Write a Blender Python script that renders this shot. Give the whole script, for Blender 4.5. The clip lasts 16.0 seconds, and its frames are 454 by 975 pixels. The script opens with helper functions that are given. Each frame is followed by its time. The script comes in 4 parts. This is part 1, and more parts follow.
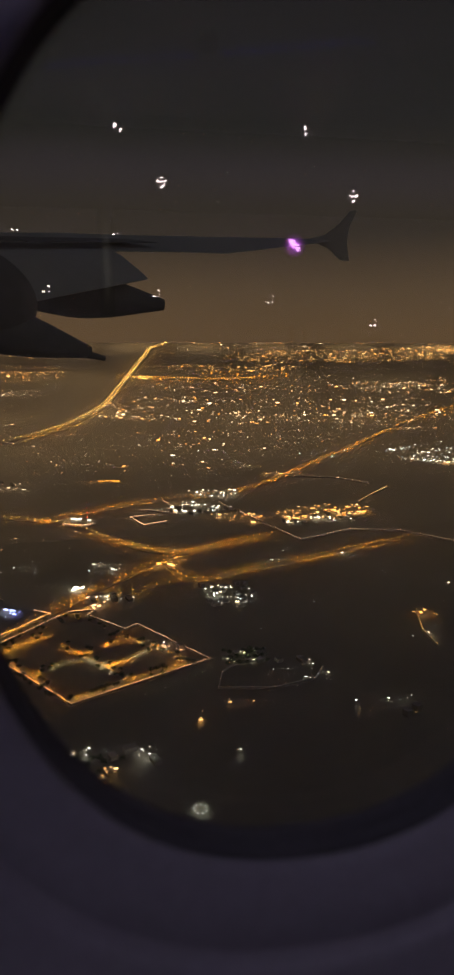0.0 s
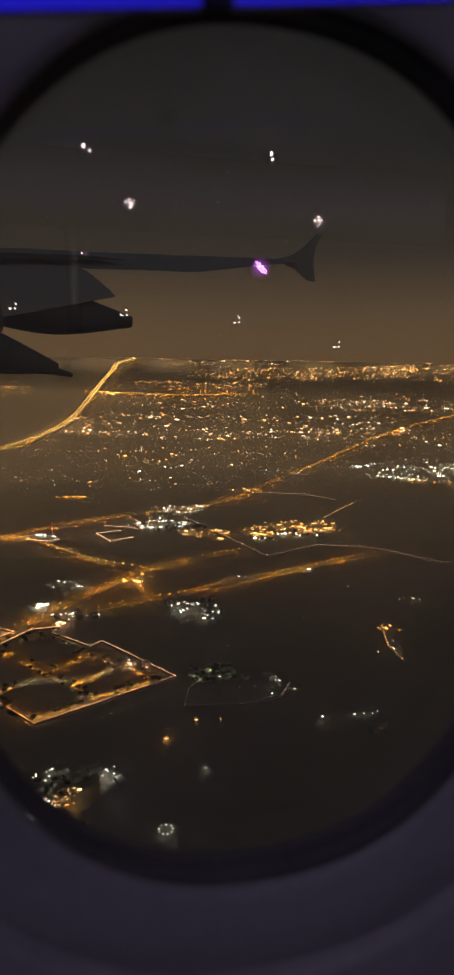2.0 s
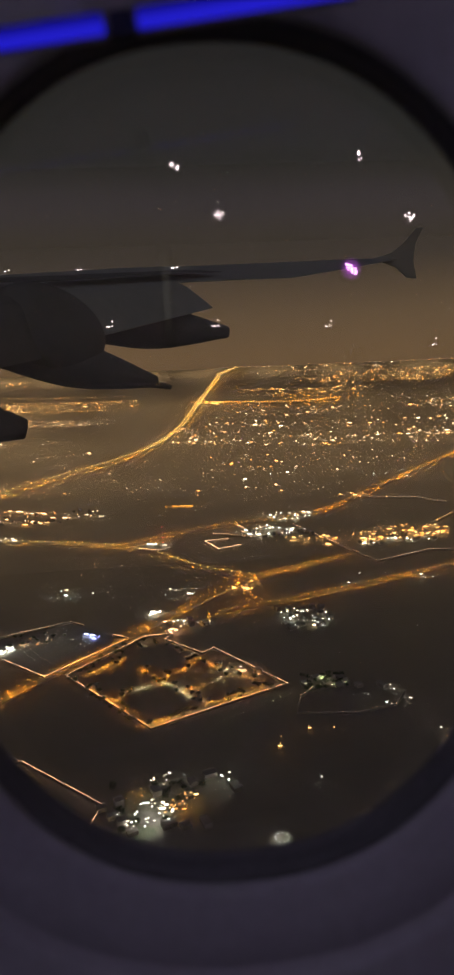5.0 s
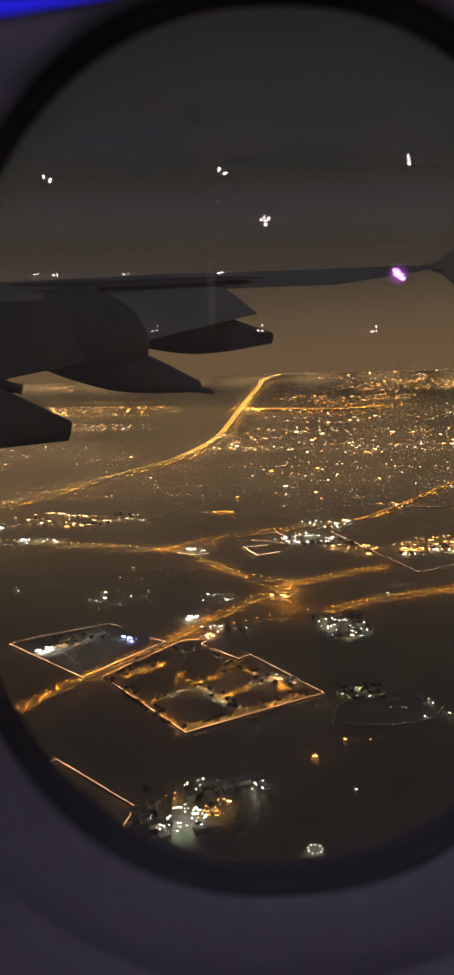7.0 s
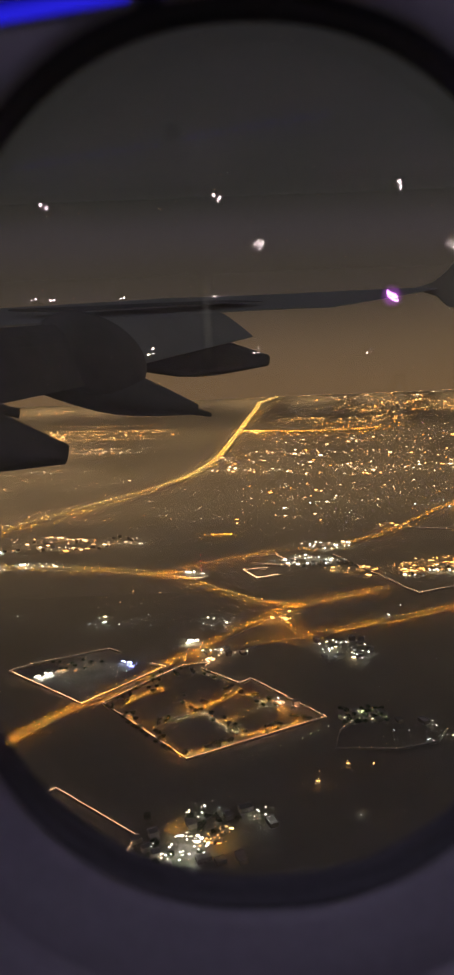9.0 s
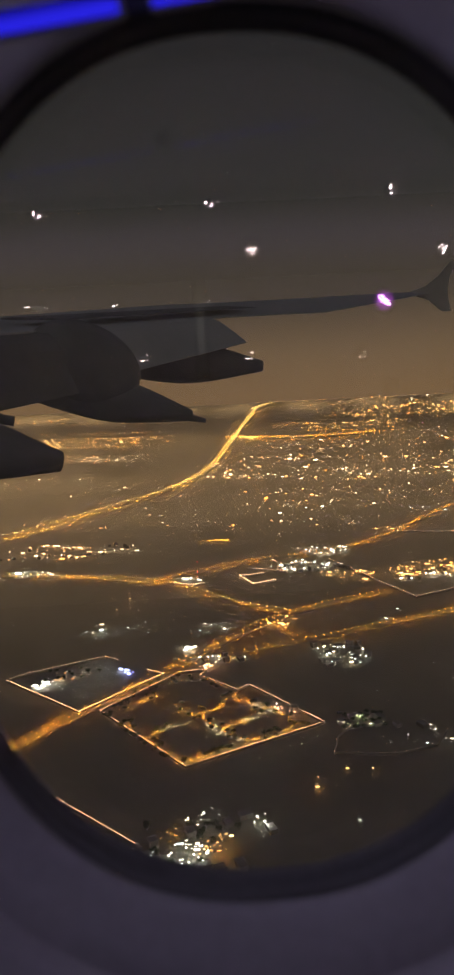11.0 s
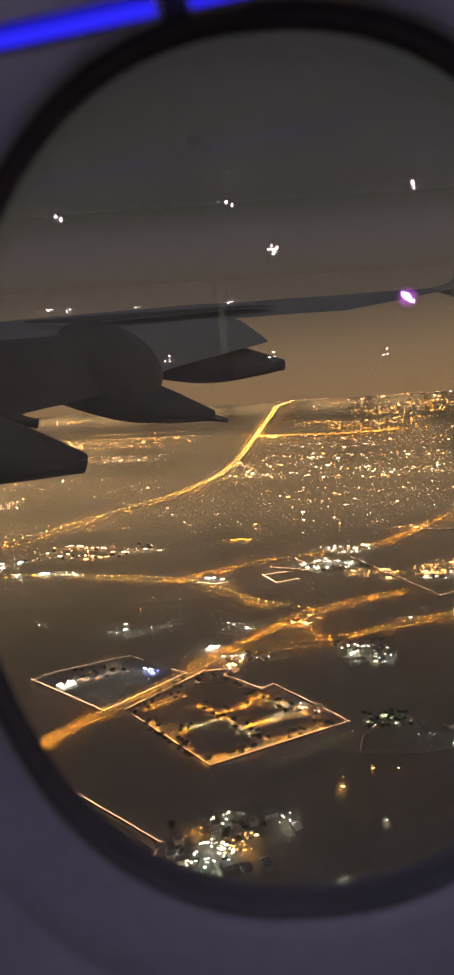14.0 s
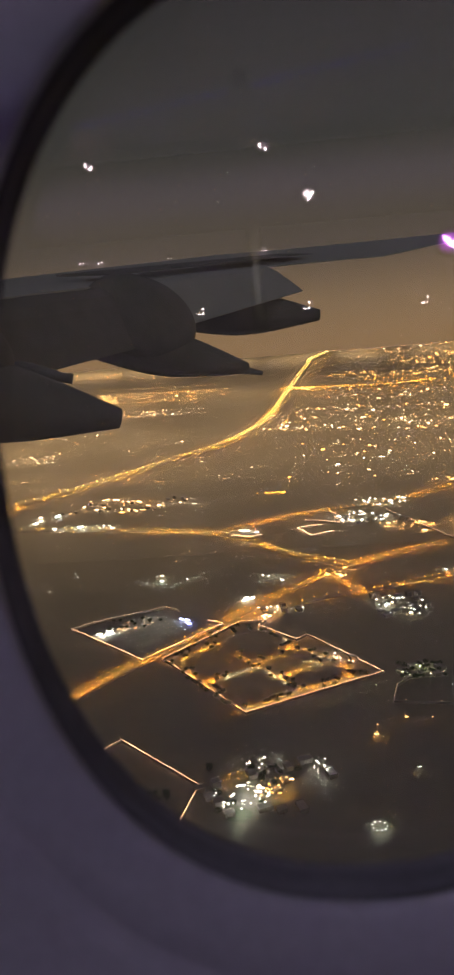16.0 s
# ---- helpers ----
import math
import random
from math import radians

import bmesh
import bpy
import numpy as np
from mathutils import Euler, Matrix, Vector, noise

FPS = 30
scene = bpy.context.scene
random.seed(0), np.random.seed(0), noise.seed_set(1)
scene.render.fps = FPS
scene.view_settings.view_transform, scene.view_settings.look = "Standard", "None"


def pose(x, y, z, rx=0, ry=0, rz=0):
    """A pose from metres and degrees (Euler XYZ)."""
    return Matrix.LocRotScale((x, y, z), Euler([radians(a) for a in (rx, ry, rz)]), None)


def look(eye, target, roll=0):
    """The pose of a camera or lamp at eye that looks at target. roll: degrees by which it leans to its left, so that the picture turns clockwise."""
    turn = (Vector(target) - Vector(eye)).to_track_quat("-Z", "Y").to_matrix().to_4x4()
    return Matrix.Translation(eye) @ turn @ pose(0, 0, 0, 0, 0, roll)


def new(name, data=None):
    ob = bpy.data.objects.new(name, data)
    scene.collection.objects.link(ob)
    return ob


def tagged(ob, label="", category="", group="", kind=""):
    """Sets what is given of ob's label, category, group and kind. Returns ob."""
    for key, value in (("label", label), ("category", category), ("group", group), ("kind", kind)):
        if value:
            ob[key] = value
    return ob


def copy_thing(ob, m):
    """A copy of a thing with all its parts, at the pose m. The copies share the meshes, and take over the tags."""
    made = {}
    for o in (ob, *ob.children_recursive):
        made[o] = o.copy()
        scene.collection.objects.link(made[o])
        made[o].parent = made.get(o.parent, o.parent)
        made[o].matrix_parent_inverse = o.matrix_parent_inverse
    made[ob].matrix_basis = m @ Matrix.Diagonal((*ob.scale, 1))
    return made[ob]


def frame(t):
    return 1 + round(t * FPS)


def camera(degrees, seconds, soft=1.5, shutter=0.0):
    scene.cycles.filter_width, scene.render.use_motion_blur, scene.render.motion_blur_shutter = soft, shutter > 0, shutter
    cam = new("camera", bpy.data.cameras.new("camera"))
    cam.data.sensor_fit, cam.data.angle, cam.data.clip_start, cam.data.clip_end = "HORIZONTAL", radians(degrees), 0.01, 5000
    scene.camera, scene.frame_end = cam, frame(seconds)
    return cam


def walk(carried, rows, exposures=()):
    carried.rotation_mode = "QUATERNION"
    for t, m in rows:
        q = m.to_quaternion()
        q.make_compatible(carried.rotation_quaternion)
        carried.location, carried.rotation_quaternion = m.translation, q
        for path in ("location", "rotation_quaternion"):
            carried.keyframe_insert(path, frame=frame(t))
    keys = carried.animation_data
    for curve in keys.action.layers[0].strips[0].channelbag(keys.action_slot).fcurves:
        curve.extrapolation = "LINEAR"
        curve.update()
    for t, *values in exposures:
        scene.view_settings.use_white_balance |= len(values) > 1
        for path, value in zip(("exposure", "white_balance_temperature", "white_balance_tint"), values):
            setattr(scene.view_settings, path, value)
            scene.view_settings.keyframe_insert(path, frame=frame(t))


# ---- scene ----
cam = camera(36, 16.0, soft=2.5)
cam.data.dof.use_dof, cam.data.dof.focus_distance, cam.data.dof.aperture_fstop = True, 600.0, 15.0   # the near window rim is out of focus
walk(cam, [
    (0.0, look((-0.0409, 0.0648, 400.0057), (1.5830, 9.6991, 397.8744), 0.15)),
    (0.5, look((-0.0426, 0.0599, 400.0107), (1.9473, 9.6319, 397.9090), 0.91)),
    (1.0, look((-0.0447, 0.0573, 400.0093), (2.2047, 9.5816, 397.9532), 1.41)),
    (1.5, look((-0.0462, 0.0568, 400.0043), (2.1925, 9.5995, 398.0231), 1.49)),
    (2.0, look((-0.0387, 0.0487, 400.0208), (2.0532, 9.6412, 398.1215), 0.95)),
    (2.5, look((-0.0284, 0.0475, 400.0212), (1.7976, 9.7063, 398.1845), 0.14)),
    (3.0, look((-0.0195, 0.0457, 400.0206), (1.5200, 9.7657, 398.2453), -0.70)),
    (3.5, look((-0.0123, 0.0414, 400.0204), (1.2858, 9.7934, 398.2277), -1.45)),
    (4.0, look((-0.0018, 0.0321, 400.0181), (1.0639, 9.8018, 398.1691), -2.06)),
    (4.5, look((0.0069, 0.0337, 400.0189), (0.8095, 9.8393, 398.2288), -2.43)),
    (5.0, look((0.0116, 0.0360, 400.0202), (0.6106, 9.8565, 398.2317), -2.44)),
    (7.5, look((0.0086, 0.0507, 400.0092), (-0.0133, 9.9204, 398.4002), -1.80)),
    (8.0, look((0.0116, 0.0516, 400.0074), (-0.0202, 9.9354, 398.4879), -1.96)),
    (10.5, look((0.0172, 0.0386, 400.0042), (0.2037, 9.9573, 398.7460), -2.82)),
    (11.0, look((0.0165, 0.0418, 400.0036), (0.1444, 9.9586, 398.7223), -2.98)),
    (11.5, look((0.0173, 0.0446, 400.0086), (0.0894, 9.9684, 398.7788), -3.06)),
    (12.0, look((0.0158, 0.0463, 400.0040), (0.0342, 9.9788, 398.8440), -3.12)),
    (12.5, look((0.0161, 0.0456, 400.0043), (0.0165, 9.9771, 398.8364), -2.95)),
    (13.0, look((0.0175, 0.0434, 400.0086), (-0.0274, 9.9754, 398.8455), -2.75)),
    (13.5, look((0.0135, 0.0457, 400.0059), (-0.0921, 9.9693, 398.7764), -3.12)),
    (14.0, look((0.0109, 0.0473, 400.0069), (-0.1786, 9.9641, 398.7339), -3.71)),
    (14.5, look((0.0111, 0.0486, 400.0110), (-0.2973, 9.9547, 398.6787), -4.37)),
    (15.0, look((0.0077, 0.0552, 400.0088), (-0.4694, 9.9219, 398.4529), -4.60)),
    (15.5, look((0.0056, 0.0608, 400.0114), (-0.6241, 9.8816, 398.2354), -4.65)),
    (16.0, look((0.0054, 0.0634, 400.0114), (-0.7138, 9.8553, 398.1137), -4.63)),
], exposures=[(0.0, -0.22), (2.5, -0.12), (4.5, 0.14), (8.0, 0.32), (11.0, 0.58), (12.2, 0.68), (13.5, 0.95), (15.0, 1.1), (16.0, 1.1)])

EYE = 400.0          # height of the cabin eye point over the plain

# ---------------------------------------------------------------- night sky
world = bpy.data.worlds.new("night_sky")
scene.world = world
world.use_nodes = True
wn, wl = world.node_tree.nodes, world.node_tree.links
wn.clear()
w_out = wn.new("ShaderNodeOutputWorld")
w_bg = wn.new("ShaderNodeBackground")
w_co = wn.new("ShaderNodeTexCoord")
w_sep = wn.new("ShaderNodeSeparateXYZ")
w_ramp = wn.new("ShaderNodeValToRGB")
w_map = wn.new("ShaderNodeMapRange")
w_map.inputs["From Min"].default_value, w_map.inputs["From Max"].default_value = -0.1, 0.6
wl.new(w_co.outputs["Generated"], w_sep.inputs[0])
wl.new(w_sep.outputs["Z"], w_map.inputs["Value"])
wl.new(w_map.outputs[0], w_ramp.inputs[0])
wl.new(w_ramp.outputs[0], w_bg.inputs["Color"])
wl.new(w_bg.outputs[0], w_out.inputs[0])
ramp = w_ramp.color_ramp
ramp.elements[0].position, ramp.elements[0].color = 0.0, (0.070, 0.040, 0.018, 1)
ramp.elements[1].position, ramp.elements[1].color = 1.0, (0.005, 0.005, 0.008, 1)
for at, col in ((0.145, (0.093, 0.056, 0.026, 1)), (0.22, (0.076, 0.049, 0.026, 1)),
                (0.33, (0.029, 0.0228, 0.0165, 1)), (0.52, (0.0118, 0.0120, 0.0110, 1))):
    ramp.elements.new(at).color = col
w_bg.inputs["Strength"].default_value = 1.85


# assumed moon, never in view, behind the aircraft, high on the cabin's far side
# added as weak fill for the ground and the wing top
moon_fill = bpy.data.lights.new("moon_fill", "SUN")
moon_fill.energy, moon_fill.angle, moon_fill.color = 0.05, radians(0.5), (0.92, 0.97, 1.0)
moonlight = tagged(new("moon_fill", moon_fill), "unseen fill moonlight from behind the aircraft", "moonlight", kind="structure")
moonlight.matrix_basis = look((900.0, -2600.0, 3300.0), (0.0, 0.0, 0.0))

# area lamps added over the plain as fill, standing in for lit haze
def haze_fill_light(x, y, z, size, width, turn, power):
    lamp = bpy.data.lights.new("haze_fill_light", "AREA")
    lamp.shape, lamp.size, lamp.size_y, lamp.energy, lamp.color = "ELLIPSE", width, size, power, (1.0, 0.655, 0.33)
    ob = tagged(new("haze_fill_light", lamp), "added warm fill lamp that gives the plain a hazy glow", "town light", kind="structure")
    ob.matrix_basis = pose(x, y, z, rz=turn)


# ---------------------------------------------------------------- helpers
def part(name, bm, material, parent=None, label="", smooth=False):
    me = bpy.data.meshes.new(name)
    bm.normal_update()
    bm.to_mesh(me)
    bm.free()
    me.materials.append(material)
    if smooth:
        for p in me.polygons:
            p.use_smooth = True
    ob = new(name, me)
    if parent is not None:
        ob.parent = parent
    if label:
        tagged(ob, label)
    return ob


def raw(name, verts, faces, material, parent=None):
    me = bpy.data.meshes.new(name)
    me.from_pydata(verts, [], faces)
    me.materials.append(material)
    ob = new(name, me)
    if parent is not None:
        ob.parent = parent
    return ob


def rise(x, y):
    """The plain climbs slowly to a far ridge that makes the horizon."""
    s = min(max((math.hypot(x, y) - 2600.0) / 2250.0, 0.0), 1.0)
    return 348.0 * s * s


def add_box(verts, faces, c, half, turn=0.0):
    n = len(verts)
    ca, sa = math.cos(turn), math.sin(turn)
    for sx in (-1, 1):
        for sy in (-1, 1):
            for sz in (-1, 1):
                x, y = sx * half[0], sy * half[1]
                verts.append((c[0] + ca * x - sa * y, c[1] + sa * x + ca * y, c[2] + sz * half[2]))
    faces += [(n, n + 1, n + 3, n + 2), (n + 4, n + 6, n + 7, n + 5), (n, n + 4, n + 5, n + 1),
              (n + 2, n + 3, n + 7, n + 6), (n, n + 2, n + 6, n + 4), (n + 1, n + 5, n + 7, n + 3)]


def add_gem(verts, faces, c, r, rz):
    n = len(verts)
    x, y, z = c
    verts += [(x + r, y, z), (x, y + r, z), (x - r, y, z), (x, y - r, z), (x, y, z + rz), (x, y, z - rz)]
    for i in range(4):
        j = (i + 1) % 4
        faces += [(n + i, n + j, n + 4), (n + j, n + i, n + 5)]


def spline(points, step):
    """Even steps along a smooth curve through a few points."""
    p = [Vector((a, b)) for a, b in points]
    p = [2 * p[0] - p[1]] + p + [2 * p[-1] - p[-2]]
    fine = []
    for i in range(1, len(p) - 2):
        for k in range(24):
            t = k / 24
            fine.append(0.5 * (2 * p[i] + (p[i + 1] - p[i - 1]) * t + (2 * p[i - 1] - 5 * p[i] + 4 * p[i + 1] - p[i + 2]) * t * t
                               + (3 * p[i] - p[i - 1] - 3 * p[i + 1] + p[i + 2]) * t ** 3))
    fine.append(p[-2])
    return even(fine, step)


def even(fine, step):
    out, need = [fine[0].copy()], step
    for a, b in zip(fine, fine[1:]):
        length, done = (b - a).length, 0.0
        while length - done >= need:
            done += need
            out.append(a.lerp(b, done / length))
            need = step
        need -= length - done
    return out


def straight(points, step):
    return even([Vector(q) for q in points], step)


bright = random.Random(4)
# rings of fill lamps, stronger far out, where haze would brighten the plain
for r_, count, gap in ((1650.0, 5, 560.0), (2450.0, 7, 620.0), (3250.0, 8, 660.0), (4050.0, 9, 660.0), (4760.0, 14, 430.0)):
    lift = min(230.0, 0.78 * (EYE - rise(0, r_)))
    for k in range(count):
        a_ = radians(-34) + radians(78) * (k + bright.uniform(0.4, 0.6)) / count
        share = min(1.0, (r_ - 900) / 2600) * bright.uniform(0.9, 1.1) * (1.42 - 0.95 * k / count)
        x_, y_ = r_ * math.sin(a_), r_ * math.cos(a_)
        haze_fill_light(x_, y_, rise(x_, y_) + lift, (1.2 if r_ < 4500 else 1.8) * lift, 0.8 * radians(78) * r_ / count, -math.degrees(a_), (0.76 if r_ < 4500 else 0.72) * share * gap * gap)

# ---------------------------------------------------------------- materials
def mat_base(name, colour, rough=0.7, metal=0.0, spec=0.4):
    m = bpy.data.materials.new(name)
    m.use_nodes = True
    b = m.node_tree.nodes["Principled BSDF"]
    b.inputs["Base Color"].default_value = (*colour, 1)
    b.inputs["Roughness"].default_value = rough
    b.inputs["Metallic"].default_value = metal
    b.inputs["Specular IOR Level"].default_value = spec
    return m


def mat_varied(name, dark, light, big, small, rough=0.75, bump=0.2, depth=0.02, metal=0.0, spec=0.4, low=0.35, high=0.65):
    """Two scales of noise between two colours, with fine relief; sizes in metres."""
    m = mat_base(name, dark, rough, metal, spec)
    n, l = m.node_tree.nodes, m.node_tree.links
    b = n["Principled BSDF"]
    co = n.new("ShaderNodeTexCoord")
    mix = n.new("ShaderNodeMix")
    mix.data_type = "FLOAT"
    mix.inputs[0].default_value = 0.4
    outs = []
    for size in (big, small):
        t = n.new("ShaderNodeTexNoise")
        t.inputs["Scale"].default_value = 1.0 / size
        t.inputs["Detail"].default_value = 5
        l.new(co.outputs["Object"], t.inputs["Vector"])
        outs.append(t.outputs[0])
    l.new(outs[0], mix.inputs[2])
    l.new(outs[1], mix.inputs[3])
    r = n.new("ShaderNodeValToRGB")
    r.color_ramp.elements[0].position, r.color_ramp.elements[0].color = low, (*dark, 1)
    r.color_ramp.elements[1].position, r.color_ramp.elements[1].color = high, (*light, 1)
    l.new(mix.outputs[0], r.inputs[0])
    l.new(r.outputs[0], b.inputs["Base Color"])
    if bump:
        bp = n.new("ShaderNodeBump")
        bp.inputs["Strength"].default_value, bp.inputs["Distance"].default_value = bump, depth
        l.new(outs[1], bp.inputs["Height"])
        l.new(bp.outputs[0], b.inputs["Normal"])
    return m


def mat_lamp(name, c0, c1, low, high):
    """A lamp whose colour and power differ a little from lantern to lantern."""
    m = bpy.data.materials.new(name)
    m.use_nodes = True
    n, l = m.node_tree.nodes, m.node_tree.links
    n.clear()
    out, em = n.new("ShaderNodeOutputMaterial"), n.new("ShaderNodeEmission")
    geo, ramp_ = n.new("ShaderNodeNewGeometry"), n.new("ShaderNodeValToRGB")
    ramp_.color_ramp.elements[0].color, ramp_.color_ramp.elements[1].color = (*c0, 1), (*c1, 1)
    mul, rng, wh = n.new("ShaderNodeMath"), n.new("ShaderNodeMapRange"), n.new("ShaderNodeTexWhiteNoise")
    wh.noise_dimensions = "1D"
    mul.operation, mul.inputs[1].default_value = "MULTIPLY", 77.7
    l.new(geo.outputs["Random Per Island"], ramp_.inputs[0])
    l.new(geo.outputs["Random Per Island"], mul.inputs[0])
    l.new(mul.outputs[0], wh.inputs["W"])
    l.new(wh.outputs["Value"], rng.inputs["Value"])
    rng.inputs["To Min"].default_value, rng.inputs["To Max"].default_value = low, high
    l.new(ramp_.outputs[0], em.inputs["Color"])
    l.new(rng.outputs[0], em.inputs["Strength"])
    l.new(em.outputs[0], out.inputs["Surface"])
    return m


M_SOIL = mat_varied("dry_soil", (0.092, 0.090, 0.064), (0.215, 0.205, 0.145), 210.0, 14.0, rough=0.5, bump=0.12, depth=0.4, spec=0.8)
soil = M_SOIL.node_tree.nodes["Principled BSDF"]
soil.inputs["Sheen Weight"].default_value, soil.inputs["Sheen Roughness"].default_value = 1.0, 0.5   # sheen brightens the plain at grazing view in place of haze
soil.inputs["Sheen Tint"].default_value = (1.0, 0.92, 0.72, 1)
M_ASPHALT = mat_varied("dusty_asphalt", (0.34, 0.32, 0.28), (0.48, 0.45, 0.40), 30.0, 3.0, rough=0.8, bump=0.2, depth=0.05)
M_CONCRETE = mat_varied("pale_concrete", (0.26, 0.25, 0.22), (0.42, 0.40, 0.36), 9.0, 0.8, rough=0.85, bump=0.2, depth=0.03)
M_RENDER = mat_varied("sandy_render", (0.36, 0.32, 0.26), (0.55, 0.51, 0.44), 3.0, 0.3, rough=0.85, bump=0.2)
M_ROOF = mat_varied("flat_roof_felt", (0.34, 0.32, 0.28), (0.50, 0.47, 0.42), 4.0, 0.5, rough=0.9, bump=0.2)
M_TURF = mat_varied("turf", (0.15, 0.18, 0.12), (0.24, 0.27, 0.19), 12.0, 1.0, rough=0.9, bump=0.4, depth=0.08)
M_LEAF = mat_varied("foliage", (0.035, 0.055, 0.02), (0.08, 0.12, 0.04), 2.0, 0.4, rough=0.8, bump=0.5, depth=0.1)
M_BARK = mat_varied("bark", (0.09, 0.065, 0.045), (0.17, 0.13, 0.09), 0.6, 0.08, rough=0.9)
M_STEEL = mat_varied("galvanised_steel", (0.30, 0.30, 0.30), (0.42, 0.42, 0.42), 0.8, 0.1, rough=0.5, bump=0.05, metal=0.8)
M_DARKGLASS = mat_base("dark_window_glass", (0.03, 0.035, 0.04), 0.1)
M_WOOD = mat_varied("door_paint", (0.10, 0.07, 0.05), (0.18, 0.12, 0.08), 0.8, 0.1, rough=0.6)
M_WING = mat_varied("grey_aircraft_paint", (0.60, 0.635, 0.60), (0.74, 0.775, 0.735), 1.6, 0.12, rough=0.42, bump=0.04, depth=0.004)
# darker than the wing paint, with the fairings' and inner flap's shade in it
M_FAIRING = mat_varied("shaded_fairing_paint", (0.20, 0.212, 0.198), (0.30, 0.312, 0.295), 0.9, 0.1, rough=0.5, bump=0.04, depth=0.004)
M_TRIM = mat_varied("cabin_plastic", (0.50, 0.49, 0.50), (0.60, 0.59, 0.60), 0.25, 0.006, rough=0.55, bump=0.12, depth=0.0006)
M_RUBBER = mat_varied("worn_rubber", (0.150, 0.150, 0.147), (0.200, 0.200, 0.196), 0.05, 0.004, rough=0.7, bump=0.2, depth=0.0005)
M_FABRIC = mat_varied("seat_fabric", (0.03, 0.03, 0.05), (0.06, 0.06, 0.09), 0.2, 0.006, rough=0.95, bump=0.3, depth=0.001)
L_SODIUM = mat_lamp("sodium_lamp", (1.0, 0.265, 0.008), (1.0, 0.34, 0.025), 120, 190)
L_GOLD = mat_lamp("gold_lamp", (1.0, 0.305, 0.016), (1.0, 0.37, 0.040), 130, 210)
L_AMBERDOT = mat_lamp("amber_bowl", (1.0, 0.33, 0.018), (1.0, 0.42, 0.05), 5.0, 10.0)
L_GOLDDOT = mat_lamp("gold_bowl", (1.0, 0.52, 0.08), (1.0, 0.62, 0.17), 6.0, 12.0)
L_WARM = mat_lamp("warm_lamp", (1.0, 0.34, 0.045), (1.0, 0.62, 0.22), 0.8, 11)
L_WHITE = mat_lamp("white_lamp", (1.0, 0.74, 0.42), (0.80, 1.0, 0.95), 0.8, 14)
L_MIXED = mat_lamp("mixed_lamp", (1.0, 0.36, 0.05), (1.0, 0.82, 0.52), 0.6, 10)
L_PEARL = mat_lamp("pearl_lamp", (1.0, 0.46, 0.20), (1.0, 0.60, 0.32), 6, 12)
L_GREEN = mat_lamp("green_white_lamp", (0.65, 1.0, 0.35), (1.0, 0.9, 0.55), 1.5, 10)
L_BLUEWHITE = mat_lamp("blue_white_lamp", (0.25, 0.30, 1.0), (0.6, 0.7, 1.0), 4, 10)
for far_lamp in (L_WARM, L_MIXED, L_WHITE, L_GREEN, L_BLUEWHITE, L_AMBERDOT, L_GOLDDOT):      # too weak and far to light anything but themselves
    far_lamp.cycles.emission_sampling = "NONE"
L_RED = mat_lamp("red_lamp", (1.0, 0.03, 0.02), (1.0, 0.08, 0.05), 5, 9)


def mat_glow(name, colour, strength):
    m = bpy.data.materials.new(name)
    m.use_nodes = True
    n = m.node_tree.nodes
    n.clear()
    out, em = n.new("ShaderNodeOutputMaterial"), n.new("ShaderNodeEmission")
    em.inputs["Color"].default_value, em.inputs["Strength"].default_value = (*colour, 1), strength
    m.node_tree.links.new(em.outputs[0], out.inputs["Surface"])
    return m


L_MOOD = mat_glow("blue_mood_led", (0.020, 0.016, 0.72), 0.8)
L_READ = mat_glow("reading_led", (1.0, 0.79, 0.74), 40.0)
L_DIM = mat_glow("dim_reading_led", (1.0, 0.80, 0.72), 15.0)
L_VIOLET = mat_glow("violet_led", (0.88, 0.32, 1.0), 32.0)
L_HALO = mat_glow("violet_bloom", (0.62, 0.07, 0.85), 0.8)
hn, hl = L_HALO.node_tree.nodes, L_HALO.node_tree.links
h_co, h_len, h_map = hn.new("ShaderNodeTexCoord"), hn.new("ShaderNodeVectorMath"), hn.new("ShaderNodeMapRange")
h_len.operation, h_map.interpolation_type = "LENGTH", "SMOOTHERSTEP"      # bloom round the lens put into emission, fading to the rim
for key, val in (("From Min", 0.012), ("From Max", 0.072), ("To Min", 3.2), ("To Max", 0.0)):
    h_map.inputs[key].default_value = val
hl.new(h_co.outputs["Object"], h_len.inputs[0])
hl.new(h_len.outputs["Value"], h_map.inputs["Value"])
hl.new(h_map.outputs[0], [q for q in hn if q.type == "EMISSION"][0].inputs["Strength"])
L_STREAK = mat_glow("streak_glow", (1.0, 0.90, 0.74), 0.5)
gn, gl = L_STREAK.node_tree.nodes, L_STREAK.node_tree.links
g_co, g_sep, g_abs, g_map = gn.new("ShaderNodeTexCoord"), gn.new("ShaderNodeSeparateXYZ"), gn.new("ShaderNodeMath"), gn.new("ShaderNodeMapRange")
g_abs.operation, g_map.interpolation_type = "ABSOLUTE", "SMOOTHSTEP"      # the glow fades out to both sides, for a soft streak
for key, val in (("From Min", 0.0), ("From Max", 0.03), ("To Min", 0.19), ("To Max", 0.0)):
    g_map.inputs[key].default_value = val
gl.new(g_co.outputs["Object"], g_sep.inputs[0])
